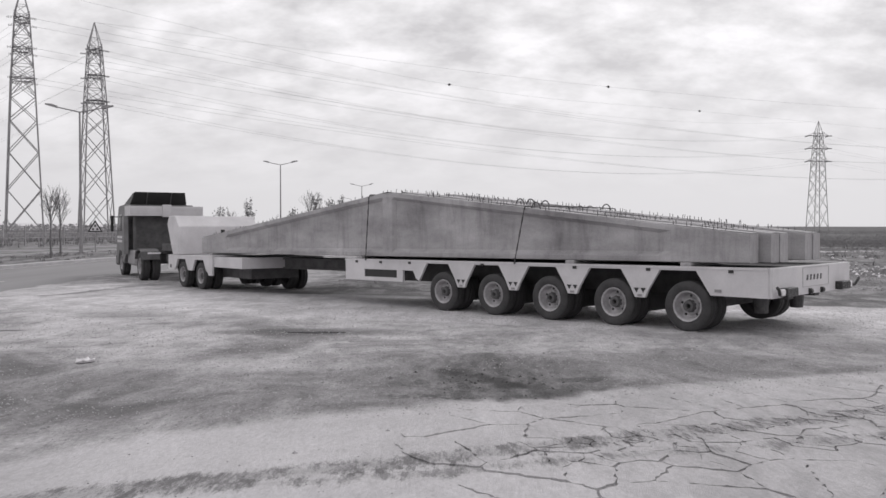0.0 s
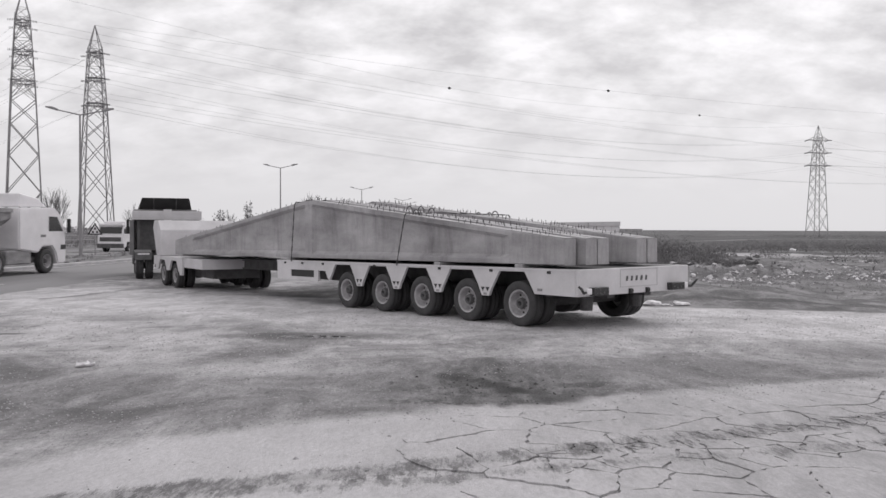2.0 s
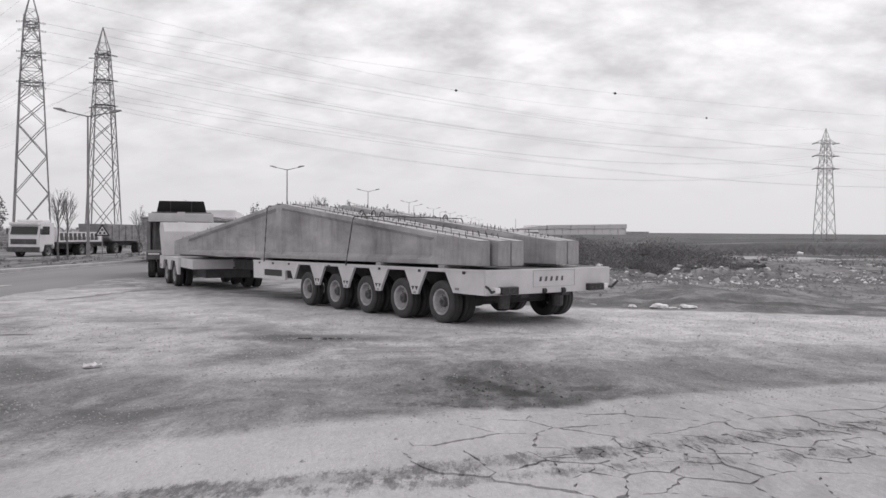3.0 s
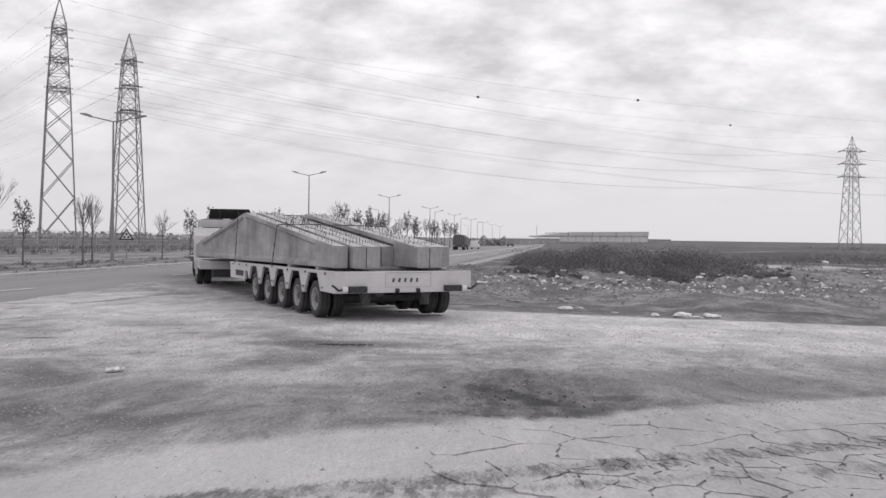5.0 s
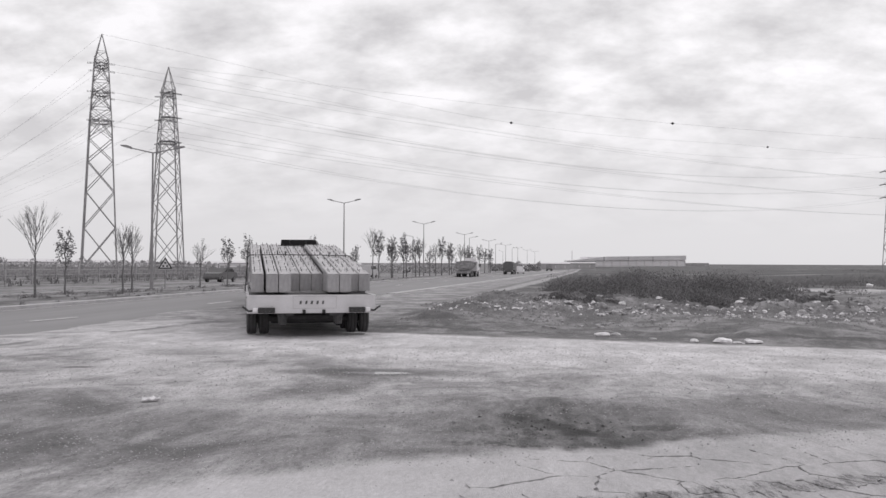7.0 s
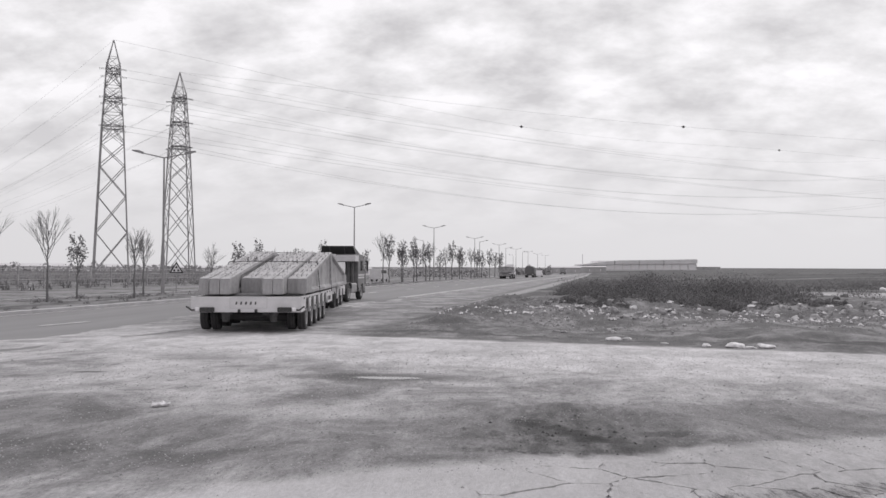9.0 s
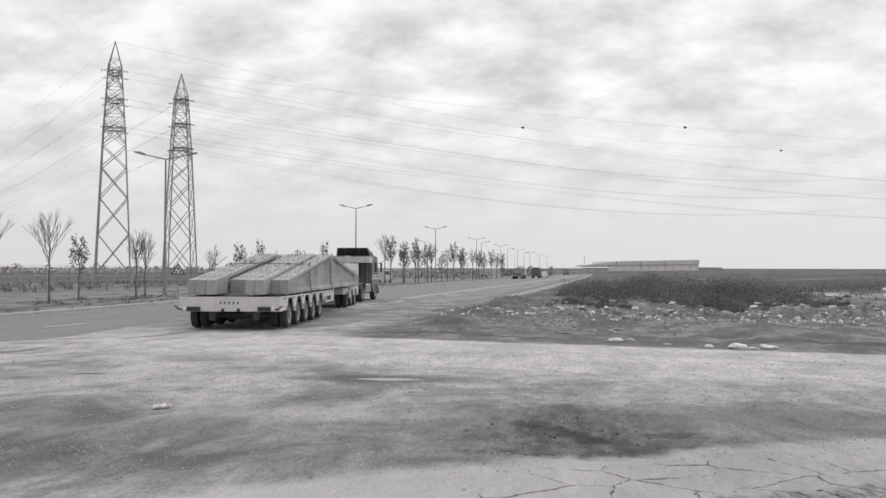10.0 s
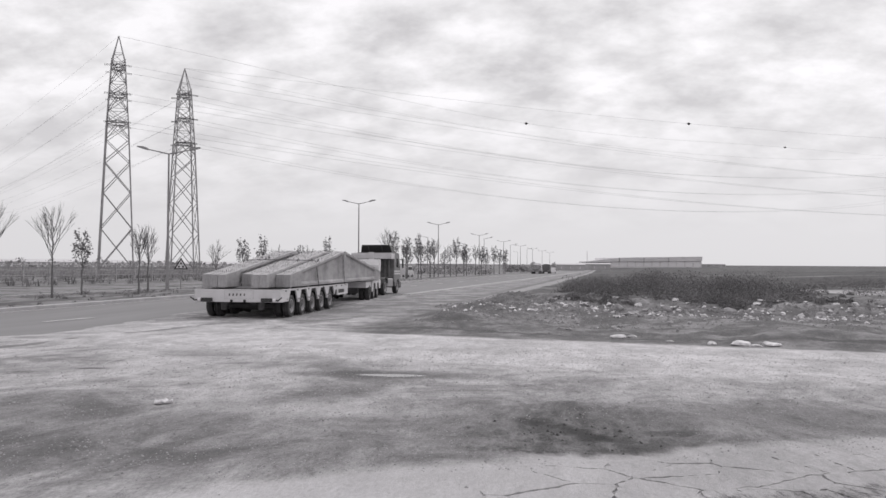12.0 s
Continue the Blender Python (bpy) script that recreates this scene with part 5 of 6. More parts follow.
first = street_lamp(9.25, 1.45)
LAMP_YS = (53.0, 96.0, 143.0, 190.0, 236.0, 283.0, 330.0, 380.0, 432.0)
for k, y in enumerate(LAMP_YS):
    x = -29.12 + 0.1 * y
    m = pose(x, y, lie(x, y), 0, 0, -6 + (18 if k == 0 else 0))
    if k == 0:
        first.matrix_basis = m
    else:
        copy_thing(first, m)
single = street_lamp(9.0, 1.6, False)
single.matrix_basis = pose(-42.5 + 19.6, 196.0, lie(0, 196), 0, 0, 174)
for y in (246.0, 296.0, 346.0, 400.0):
    copy_thing(single, pose(-42.5 + 0.1 * y, y, lie(0, y), 0, 0, 174))
for y in (205.0, 262.0, 318.0):
    copy_thing(single, pose(-30.2 + 0.1 * y, y, lie(0, y), 0, 0, -6))


# ---- trees ----
def grow(bm, rng, p, d, length, r, depth, tips, bend=0.35, up=0.25):
    q = p + d * length
    tube(bm, p, q, r, r * 0.72, sides=5 if depth > 1 else 3)
    if depth == 0:
        tips.append(q)
        return
    n = 3 if depth > 1 else 2
    for _ in range(n):
        nd = (d + Vector((rng.uniform(-1, 1), rng.uniform(-1, 1), rng.uniform(-0.4, 0.9) * up * 2)) * bend).normalized()
        grow(bm, rng, p.lerp(q, rng.uniform(0.6, 1.0)), nd, length * rng.uniform(0.62, 0.85), r * 0.6, depth - 1, tips, bend, up)
    tips.append(q)


def tree(seed, height, leafy, spread=0.5):
    rng = random.Random(seed)
    kind = "leafy_tree" if leafy else "bare_tree"
    rig = tagged(new(kind), "small roadside tree with sparse dry leaves on a thin trunk" if leafy else "small bare roadside tree with fanned twigs", "tree", group="young trees on the median")
    stem = height * (0.33 if leafy else 0.42)
    lead = height * (0.80 if leafy else 0.72)
    bm = bmesh.new()
    prev = Vector((0, 0, -0.1))
    line = [prev]
    for i in range(8):
        nxt = Vector((rng.uniform(-0.022, 0.022) * (1 + i * 0.3), rng.uniform(-0.022, 0.022) * (1 + i * 0.3), lead * (i + 1) / 8))
        tube(bm, prev, nxt, 0.062 - 0.006 * i, 0.056 - 0.006 * i, sides=6)
        prev = nxt
        line.append(nxt)
    part("trunk", bm, M_BARK, rig)
    bm = bmesh.new()
    tips = []
    count = 16 if leafy else 15
    for k in range(count):
        z = stem * 0.92 + (lead - stem * 0.92) * (k / count) ** 1.2
        p = Vector((0, 0, z))
        for u, v in zip(line, line[1:]):
            if u.z <= z <= v.z:
                p = u.lerp(v, (z - u.z) / (v.z - u.z))
        a = k * 2.4 + rng.uniform(-0.4, 0.4)
        out = spread * rng.uniform(0.7, 1.5)
        d = Vector((math.cos(a) * out, math.sin(a) * out, 1.0)).normalized()
        reach = height * rng.uniform(0.13, 0.21) * (0.85 if leafy else 0.96) * (1.15 - 0.55 * k / count)
        grow(bm, rng, p, d, reach, 0.016 if not leafy else 0.015, 3 if not leafy else 2, tips, 0.30 if not leafy else 0.22, 0.6)
    part("crown", bm, M_BARK, rig, "bare twigs" if not leafy else "")
    if leafy:
        bm = bmesh.new()
        for c in tips:
            for _ in range(rng.choice((1, 2, 2, 3))):
                p = c + Vector((rng.gauss(0, 0.07), rng.gauss(0, 0.07), rng.gauss(-0.06, 0.11)))
                u = Vector((rng.uniform(-1, 1), rng.uniform(-1, 1), rng.uniform(-1, 1))).normalized()
                w = u.cross(Vector((rng.uniform(-1, 1), rng.uniform(-1, 1), rng.uniform(-1, 1)))).normalized()
                s = rng.uniform(0.04, 0.085)
                bm.faces.new([bm.verts.new(p + o) for o in (u * s * 1.4, w * s * 0.7, -u * s * 1.2, -w * s * 0.7)])
        tagged(part("leaves", bm, M_LEAF, rig, "sparse dry leaves"), kind="stuff")
    return rig


BARE = [tree(11, 4.8, False, 0.46), tree(12, 4.2, False, 0.38), tree(13, 4.3, False, 0.55)]
LEAFY = [tree(21, 4.0, True, 0.42), tree(22, 4.4, True, 0.34), tree(23, 3.8, True, 0.55)]
# y along the median, metres off its middle line, kind, size
TREES = ((36.0, -0.5, 0, 0, 1.0), (39.6, 0.05, 0, 0, 1.06), (43.2, -0.75, 1, 0, 0.95), (44.8, 1.6, 0, 1, 1.0), (48.0, 0.3, 0, 1, 1.02),
         (58.6, -0.6, 0, 2, 0.86), (66.5, -0.4, 1, 1, 0.98), (62.1, -0.1, 1, 0, 1.0), (73.9, 0.0, 1, 2, 1.0), (70.5, -1.0, 0, 2, 0.85), (79.0, -0.5, 0, 2, 0.9),
         (82.6, 0.0, 1, 1, 1.1), (92.5, -0.5, 0, 2, 0.8), (98.5, -0.2, 1, 0, 1.1), (106.0, 0.0, 0, 0, 1.15), (111.0, -0.5, 1, 1, 1.15), (115.0, 0.3, 1, 0, 1.2), (118.5, -0.4, 1, 2, 1.1),
         (123.0, 0.2, 1, 1, 1.2), (127.5, -0.4, 1, 2, 1.2), (131.0, 0.3, 1, 0, 1.25), (137.0, -0.3, 0, 1, 1.25), (144.0, 0.1, 1, 2, 1.0), (150.0, 0.0, 0, 2, 1.2), (156.0, 0.0, 1, 1, 1.3), (163.0, 0.3, 1, 0, 1.3), (170.0, -0.4, 1, 2, 1.25),
         (178.0, 0.2, 0, 1, 1.3), (187.0, 0.2, 1, 0, 1.3), (197.0, -0.3, 1, 2, 1.3), (208.0, 0.2, 1, 1, 1.3), (220.0, 0.0, 1, 2, 1.4), (233.0, 0.0, 1, 0, 1.4))
placed = set()
trng = random.Random(9)
for y, off, leafy, which, size in TREES:
    x = (-27.9 if y < 75 else -28.3) + 0.1 * y + off
    size *= 1.3 if y > 100 else 1.0
    src = (LEAFY if leafy else BARE)[which]
    m = pose(x, y, relief(x, y) if y < 60 else lie(x, y) + 0.02, 0, 0, trng.uniform(0, 360)) @ Matrix.Scale(size, 4)
    if (leafy, which) not in placed:
        placed.add((leafy, which))
        src.matrix_basis = m
    else:
        c = copy_thing(src, m)
        c.scale = (size, size, size)


def hedge(name, x0, x1, y, h, seed, label, count=420):
    rng = random.Random(seed)
    bm = bmesh.new()
    for _ in range(count):
        x = rng.uniform(x0, x1)
        top = h * (0.7 + 0.5 * noise.noise(Vector((x * 0.35, 0, seed))))
        p = Vector((x, y + rng.uniform(-1.5, 1.5), rng.uniform(0.0, max(0.3, top))))
        s = rng.uniform(0.15, 0.42) * h / 3
        u = Vector((rng.uniform(-1, 1), rng.uniform(-1, 1), rng.uniform(-1, 1))).normalized() * s
        w = u.cross(Vector((rng.uniform(-1, 1), rng.uniform(-1, 1), 0.3))).normalized() * s
        bm.faces.new([bm.verts.new(p + o) for o in (u, w, -u, -w)])
    ob = tagged(part(name, bm, M_FAR_HAZE), label, "hedge", kind="stuff")
    ob.matrix_basis = pose(0, 0, lie(x0, y))
    return ob


# far belts, their leaves painted paler to stand in for haze
hedge("tree_belt", -8.0, 13.0, 330.0, 4.2, 4, "belt of leafless trees far down the road, haze in its colour", 900)
hedge("tree_belt", -34.0, -8.0, 215.0, 3.2, 6, "low scrub between the carriageways, haze in its colour", 700)
hedge("tree_belt", -165.0, -75.0, 205.0, 4.0, 8, "uneven scrub before low buildings, haze in its colour", 1500)
hedge("tree_belt", -70.0, -38.0, 140.0, 1.6, 7, "low dry scrub beyond the far carriageway, haze in its colour", 500)


# ---- warning sign ----
def warning_sign():
    rig = tagged(new("warning_sign"), "triangular white warning sign with dark border on a post", "road sign")
    x, y = -23.75, 55.0
    rig.matrix_basis = pose(x, y, relief(x, y), 0, 0, 22)
    part("post", tube(bmesh.new(), (0, 0, -0.1), (0, 0, 2.10), 0.035, sides=8), M_LAMP, rig)
    tri = [(-0.62, 1.42), (0.62, 1.42), (0.0, 2.48)]
    plate = part("plate", finish(prism(bmesh.new(), tri, "y", -0.05, -0.035)), M_DARK_PAINT, rig, "dark-edged triangular plate")
    inner = [(-0.43, 1.53), (0.43, 1.53), (0.0, 2.26)]
    part("sign_face", finish(prism(bmesh.new(), inner, "y", -0.058, -0.05)), M_SIGN, plate)
    for cx, cz in ((-0.17, 1.66), (0.17, 1.66), (0.0, 1.95)):
        part("pictogram", finish(prism(bmesh.new(), [(cx - 0.10, cz - 0.08), (cx + 0.10, cz - 0.08), (cx + 0.06, cz + 0.10), (cx - 0.06, cz + 0.10)], "y", -0.066, -0.058)), M_DARK_PAINT, plate, "dark sign mark")
    small = Matrix.Translation((0, 0, 0.28)) @ Matrix.Scale(0.78, 4)
    for ob in plate.children_recursive + [plate]:
        ob.data.transform(small)
    return rig


warning_sign()


# ---- far side: fence, low walls, sheds ----
def fence(y0, y1, off):
    rig = tagged(new("boundary_fence"), "weathered post-and-mesh fence along the far verge", "fence")
    y = y0
    prev = None
    bm = None
    k = 0
    while y <= y1:
        x = off + 0.1 * y
        z = lie(x, y)
        bmp = bmesh.new()
        box(bmp, x - 0.06, x + 0.06, y - 0.06, y + 0.06, z - 0.1, z + 1.9)
        part("post", bmp, M_GRAVEL, rig)
        if prev is not None:
            for h in (0.35, 0.8, 1.25, 1.7):
                part("rail", tube(bmesh.new(), (prev[0], prev[1], prev[2] + h), (x, y, z + h), 0.022, sides=4), M_GALV, rig)
        prev = (x, y, z)
        y += 3.2
        k += 1
    return rig


fence(44.0, 160.0, -47.0)


def boundary_wall(x0, y0, x1, y1, count):
    rig = tagged(new("boundary_wall"), "weathered grey precast panel wall on rough ground", "wall", kind="structure")
    rng = random.Random(14)
    base = Vector((x0, y0, 0))
    step = (Vector((x1, y1, 0)) - base) / count
    turn = math.degrees(math.atan2(step.y, step.x))
    wide = step.length
    panel = finish(boxes((0.09, wide - 0.09, -0.04, 0.04, 0.0, 1.5)))
    mesh, post = bpy.data.meshes.new("panel"), bpy.data.meshes.new("post")
    panel.to_mesh(mesh)
    panel.free()
    bm = finish(boxes((-0.09, 0.09, -0.09, 0.09, 0.0, 1.72)))
    bm.to_mesh(post)
    bm.free()
    mesh.materials.append(M_GRAVEL)
    post.materials.append(M_GRAVEL)
    for i in range(count):
        p = base + step * i
        for name, data in (("panel", mesh), ("post", post)):
            ob = new(name, data)
            ob.parent = rig
            ob.matrix_basis = pose(p.x, p.y, lie(p.x, p.y) - rng.uniform(0.0, 0.12), 0, rng.uniform(-0.6, 0.6), turn)
    return rig


boundary_wall(-96.0, 96.0, -34.0, 112.0, 25)


def shed(name, x, y, turn, w, d, h, roof, label, bays=5, wall_mat=None):
    rig = tagged(new(name), label, "building")
    rig.matrix_basis = pose(x, y, lie(x, y) - 0.2, 0, 0, turn)
    wall = part("wall", finish(boxes((-w / 2, w / 2, -d / 2, d / 2, 0, h))), wall_mat or M_WALL_FAR, rig)
    part("roof", finish(prism(bmesh.new(), [(-d / 2 - 0.4, h), (0, h + roof), (d / 2 + 0.4, h), (d / 2 + 0.4, h + 0.2), (0, h + roof + 0.2), (-d / 2 - 0.4, h + 0.2)], "x", -w / 2 - 0.4, w / 2 + 0.4)), M_ROOF_FAR, rig)
    for k in range(bays):
        cx = -w / 2 + w * (k + 0.5) / bays
        # window panes in the haze grey, so their contrast fades with distance
        win = part("window", boxes((cx - w / bays * 0.28, cx + w / bays * 0.28, -d / 2 - 0.06, -d / 2 - 0.004, h * 0.35, h * 0.72)), M_FAR_HAZE, rig)
        part("window_frame", boxes((cx - w / bays * 0.02, cx + w / bays * 0.02, -d / 2 - 0.09, -d / 2 - 0.062, h * 0.35, h * 0.72)), M_WALL_FAR, win)
    return rig


def warehouse(x0, x1, y, h):
    rig = tagged(new("warehouse"), "long pale flat-roofed warehouse beyond waste ground", "building")
    rig.matrix_basis = pose((x0 + x1) / 2, y, lie(0, y) + 0.4, 0, 0, 4)
    w = x1 - x0
    part("wall", finish(boxes((-w / 2, w / 2, 0, 40, 0, h))), M_WALL_FAR, rig)
    part("roof", finish(prism(bmesh.new(), [(-w / 2 - 14, h * 0.62), (-w / 2 + 16, h + 0.3), (w / 2 + 0.6, h + 1.5), (w / 2 + 0.6, h * 0.74), (-w / 2 + 16, h * 0.66), (-w / 2 - 14, h * 0.52)], "y", -1.2, 41)), M_ROOF_FAR, rig, "pale sloping roof edge")
    for k in range(12):
        cx = -w / 2 + w * (k + 0.5) / 12
        part("wall_bay", finish(boxes((cx - w * 0.036, cx + w * 0.036, -0.35, 0.0, h * 0.12, h * 0.60))), M_SIGN, rig)
        part("column", boxes((cx + w * 0.038, cx + w * 0.0445, -0.7, -0.004, 0, h * 0.66)), M_ROOF_FAR, rig)
    for k in (2, 5, 8):
        cx = -w / 2 + w * k / 12
        part("roof_joint", boxes((cx - 0.5, cx + 0.5, -1.35, -1.204, h * 0.62, h + 0.2)), M_FAR_HAZE, rig)
    part("lean_to", finish(prism(bmesh.new(), [(-w / 2 - 13, 0), (-w / 2, 0), (-w / 2, h * 0.66), (-w / 2 - 13, h * 0.5)], "y", 2, 30)), M_WALL_FAR, rig)
    part("plinth", finish(boxes((-w / 2 - 0.2, w / 2 + 0.2, -0.8, -0.65, 0, 1.2))), M_ROOF_FAR, rig)
    return rig


warehouse(66.0, 147.0, 690.0, 8.2)
mast = tagged(part("mast", tube(bmesh.new(), (0, 0, 0), (0, 0, 14.0), 0.35, 0.25, sides=6), M_ROOF_FAR), "thin distant mast beside a warehouse", "mast")
mast.matrix_basis = pose(53.5, 690, lie(53, 690))
for x, y, turn, w, d, h, r, b in ((-152.0, 240.0, 28, 26, 10, 4.4, 1.6, 6), (-122.0, 245.0, 26, 22, 10, 4.2, 1.5, 6), (-176.0, 236.0, 30, 20, 10, 4.6, 1.6, 5), (-100.0, 300.0, 20, 30, 12, 4.6, 1.0, 5),
                                (-92.0, 232.0, 22, 14, 8, 3.8, 1.2, 4), (-68.0, 300.0, 12, 26, 10, 4.0, 0.8, 6), (24.0, 420.0, 0, 14, 10, 5.0, 1.0, 3), (40.0, 470.0, 0, 18, 10, 5.5, 1.0, 3), (168.0, 760.0, 0, 26, 12, 4.5, 1.0, 4), (-40.0, 420.0, 6, 30, 10, 5.0, 0.8, 5)):
    shed("low_building", x, y, turn, w, d, h * 0.62, r * 0.5, "low building with windows far behind trees, colours paled for haze", b, M_FAR_HAZE if x > -60 else None)


# ---- road markings, kerb stones and dust spoil ----
def road_marks():
    for k, y in enumerate(range(-12, 260, 12)):
        bm = bmesh.new()
        a = -17.1
        pts = []
        for yy in (y, y + 1.2, y + 2.4):
            pts.append(((a - 0.11 + 0.1 * yy, yy, lie(a, yy) + 0.017), (a + 0.11 + 0.1 * yy, yy, lie(a, yy) + 0.017)))
        for p, q in zip(pts, pts[1:]):
            bm.faces.new([bm.verts.new(v) for v in (p[0], p[1], q[1], q[0])])
        tagged(part("lane_dash", bm, M_LINE), "worn white lane dash on asphalt", "lane marking", group="lane dashes", kind="structure")


road_marks()
ribbon("edge_line", -22.0, -21.85, -60, 400, 0.017, M_LINE, "worn white edge line", "lane marking")


def rock(rng, name, material, size, label, category, group, flat=0.7, detail=2):
    bm = bmesh.new()
    bmesh.ops.create_icosphere(bm, subdivisions=detail, radius=1.0)
    o = Vector((rng.uniform(0, 50), rng.uniform(0, 50), rng.uniform(0, 50)))
    for v in bm.verts:
        d = v.co.normalized()
        v.co = d * (1 + 0.55 * noise.noise(d * 1.3 + o) + 0.22 * noise.noise(d * 3.5 + o))
        v.co.z *= flat
        v.co *= size
    return tagged(part(name, bm, material), label, category, group)


def scatter():
    rng = random.Random(31)
    stones = [rock(rng, "rubble_stone", M_STONE, 0.16, "pale angular rubble stone lying on waste ground", "stone", "rubble stones", 0.6 + 0.05 * k) for k in range(5)]
    # bigger pale lumps at known places
    used = 0
    spots = [(9.6, 29.5, 0.19), (10.4, 30.0, 0.17), (7.6, 31.0, 0.18), (5.2, 30.6, 0.2), (3.4, 30.2, 0.2), (2.3, 31.0, 0.17)]
    for _ in range(170):
        x = rng.uniform(-1.5, 22.0)
        spots.append((x, rng.gauss(30.2 - 0.05 * x, 1.7), 0.025 + 0.10 * rng.random() ** 3))
    for _ in range(40):
        spots.append((rng.uniform(-2.0, 14.0), rng.uniform(22.5, 28.0), rng.uniform(0.03, 0.08)))
    for k, (x, y, s) in enumerate(spots):
        f = s / 0.16
        m = pose(x, y, relief(x, y) + s * 0.25, rng.uniform(-15, 15), rng.uniform(-15, 15), rng.uniform(0, 360)) @ Matrix.Diagonal((f * rng.uniform(0.8, 1.5), f, f, 1))
        if used < 5:
            stones[used].matrix_basis = m
            used += 1
        else:
            src = stones[k % 5]
            c = src.copy()
            scene.collection.objects.link(c)
            c.matrix_basis = m
    # lumps of lime-white plaster dumped by the track
    for x, y, size, wide in ((4.80, 18.75, 0.14, 1.4), (5.42, 18.7, 0.12, 1.7), (4.2, 18.9, 0.08, 1.3), (5.05, 18.55, 0.06, 2.5), (2.35, 20.7, 0.10, 2.0), (2.7, 20.8, 0.08, 1.5), (3.4, 19.6, 0.05, 2.0)):
        lump = rock(rng, "plaster_lump", M_LITTER, size, "lime-white lump of plaster dumped beside a dirt track", "rubble", "plaster lumps", 0.62)
        lump.matrix_basis = pose(x, y, relief(x, y) + size * 0.25, 0, 0, rng.uniform(-20, 20)) @ Matrix.Diagonal((wide, 1, 1, 1))
    # knotted bags and pale lumps on the tipped waste
    bags = [rock(rng, "rubbish_bag", M_LITTER, 0.2, "pale knotted plastic bag among tipped waste", "rubbish bag", "bags of tipped waste", 0.75 + 0.06 * k) for k in range(4)]
    heaps = [(11.7, 32.1, 0.30), (12.6, 32.6, 0.26), (28.7, 67.5, 0.55), (5.96, 27.9, 0.17), (5.29, 28.35, 0.13), (5.98, 33.0, 0.22), (10.96, 25.7, 0.2), (4.32, 31.4, 0.26), (1.46, 31.6, 0.2), (0.85, 30.4, 0.16), (9.54, 29.15, 0.15), (2.46, 22.74, 0.16), (16.4, 35.5, 0.25), (3.2, 31.0, 0.22)]
    heaps = [(x, y, size * 0.48) for x, y, size in heaps]
    heaps += [(rng.uniform(-0.5, 21.0), rng.gauss(30.6, 0.9), rng.uniform(0.03, 0.085)) for _ in range(46)]
    for k, (x, y, size) in enumerate(heaps):
        f = size / 0.2
        m = pose(x, y, relief(x, y) + size * 0.4, rng.uniform(-20, 20), rng.uniform(-20, 20), rng.uniform(0, 360)) @ Matrix.Diagonal((f * rng.uniform(0.9, 1.4), f, f, 1))
        if k < 4:
            bags[k].matrix_basis = m
        else:
            c = bags[k % 4].copy()
            scene.collection.objects.link(c)
            c.matrix_basis = m
    # litter: crumpled sheets
    for k in range(120):
        if k == 0:
            x, y, s = -3.92, 8.72, 0.095
        elif k < 100:
            x, y, s = rng.uniform(-1.0, 20.0), rng.gauss(30.6, 1.5), 0.05 + 0.15 * rng.random() ** 2
        else:
            x, y, s = rng.uniform(8.0, 30.0), rng.uniform(34.0, 52.0), rng.uniform(0.12, 0.3)
        bm = bmesh.new()
        n = 5
        g = [[bm.verts.new(((i / n - 0.5) * 2 * s, (j / n - 0.5) * 1.1 * s, abs(noise.noise(Vector((i * 0.9, j * 0.9, k * 3.1)))) * 0.6 * s + 0.01)) for j in range(n + 1)] for i in range(n + 1)]
        for i in range(n):
            for j in range(n):
                bm.faces.new((g[i][j], g[i + 1][j], g[i + 1][j + 1], g[i][j + 1]))
        ext = bmesh.ops.extrude_face_region(bm, geom=bm.faces[:])
        bmesh.ops.translate(bm, verts=[v for v in ext["geom"] if isinstance(v, bmesh.types.BMVert)], vec=(0, 0, 0.012))
        ob = tagged(part("litter_sheet", finish(bm), M_LITTER), "crumpled pale scrap of paper on trodden dirt" if k == 0 else "crumpled pale plastic scrap among rubble", "litter", "scraps of litter")
        ob.matrix_basis = pose(x, y, relief(x, y) + 0.005, rng.uniform(-10, 30) if k else 0, 0, rng.uniform(0, 360) if k else 20)


scatter()


def many(name, material, label, category, spots, shape):
    """One mesh of many small pieces."""
    verts, faces = [], []
    for p in spots:
        shape(verts, faces, *p)
    me = bpy.data.meshes.new(name)
    me.from_pydata(verts, [], faces)
    me.materials.append(material)
    return tagged(new(name, me), label, category, kind="stuff")


SRNG = random.Random(77)


def pebble(verts, faces, x, y, z, s):
    k = len(verts)
    pts = [(1, 0, 0), (0, 1, 0), (-1, 0, 0), (0, -1, 0), (0.1, 0.1, 0.8)]
    a = SRNG.uniform(0, math.tau)
    c, d = math.cos(a), math.sin(a)
    for px, py, pz in pts:
        px, py, pz = px * s * SRNG.uniform(0.7, 1.4), py * s * SRNG.uniform(0.6, 1.1), pz * s
        verts.append((x + c * px - d * py, y + d * px + c * py, z + pz - 0.15 * s))
    faces.extend([(k, k + 1, k + 4), (k + 1, k + 2, k + 4), (k + 2, k + 3, k + 4), (k + 3, k, k + 4)])


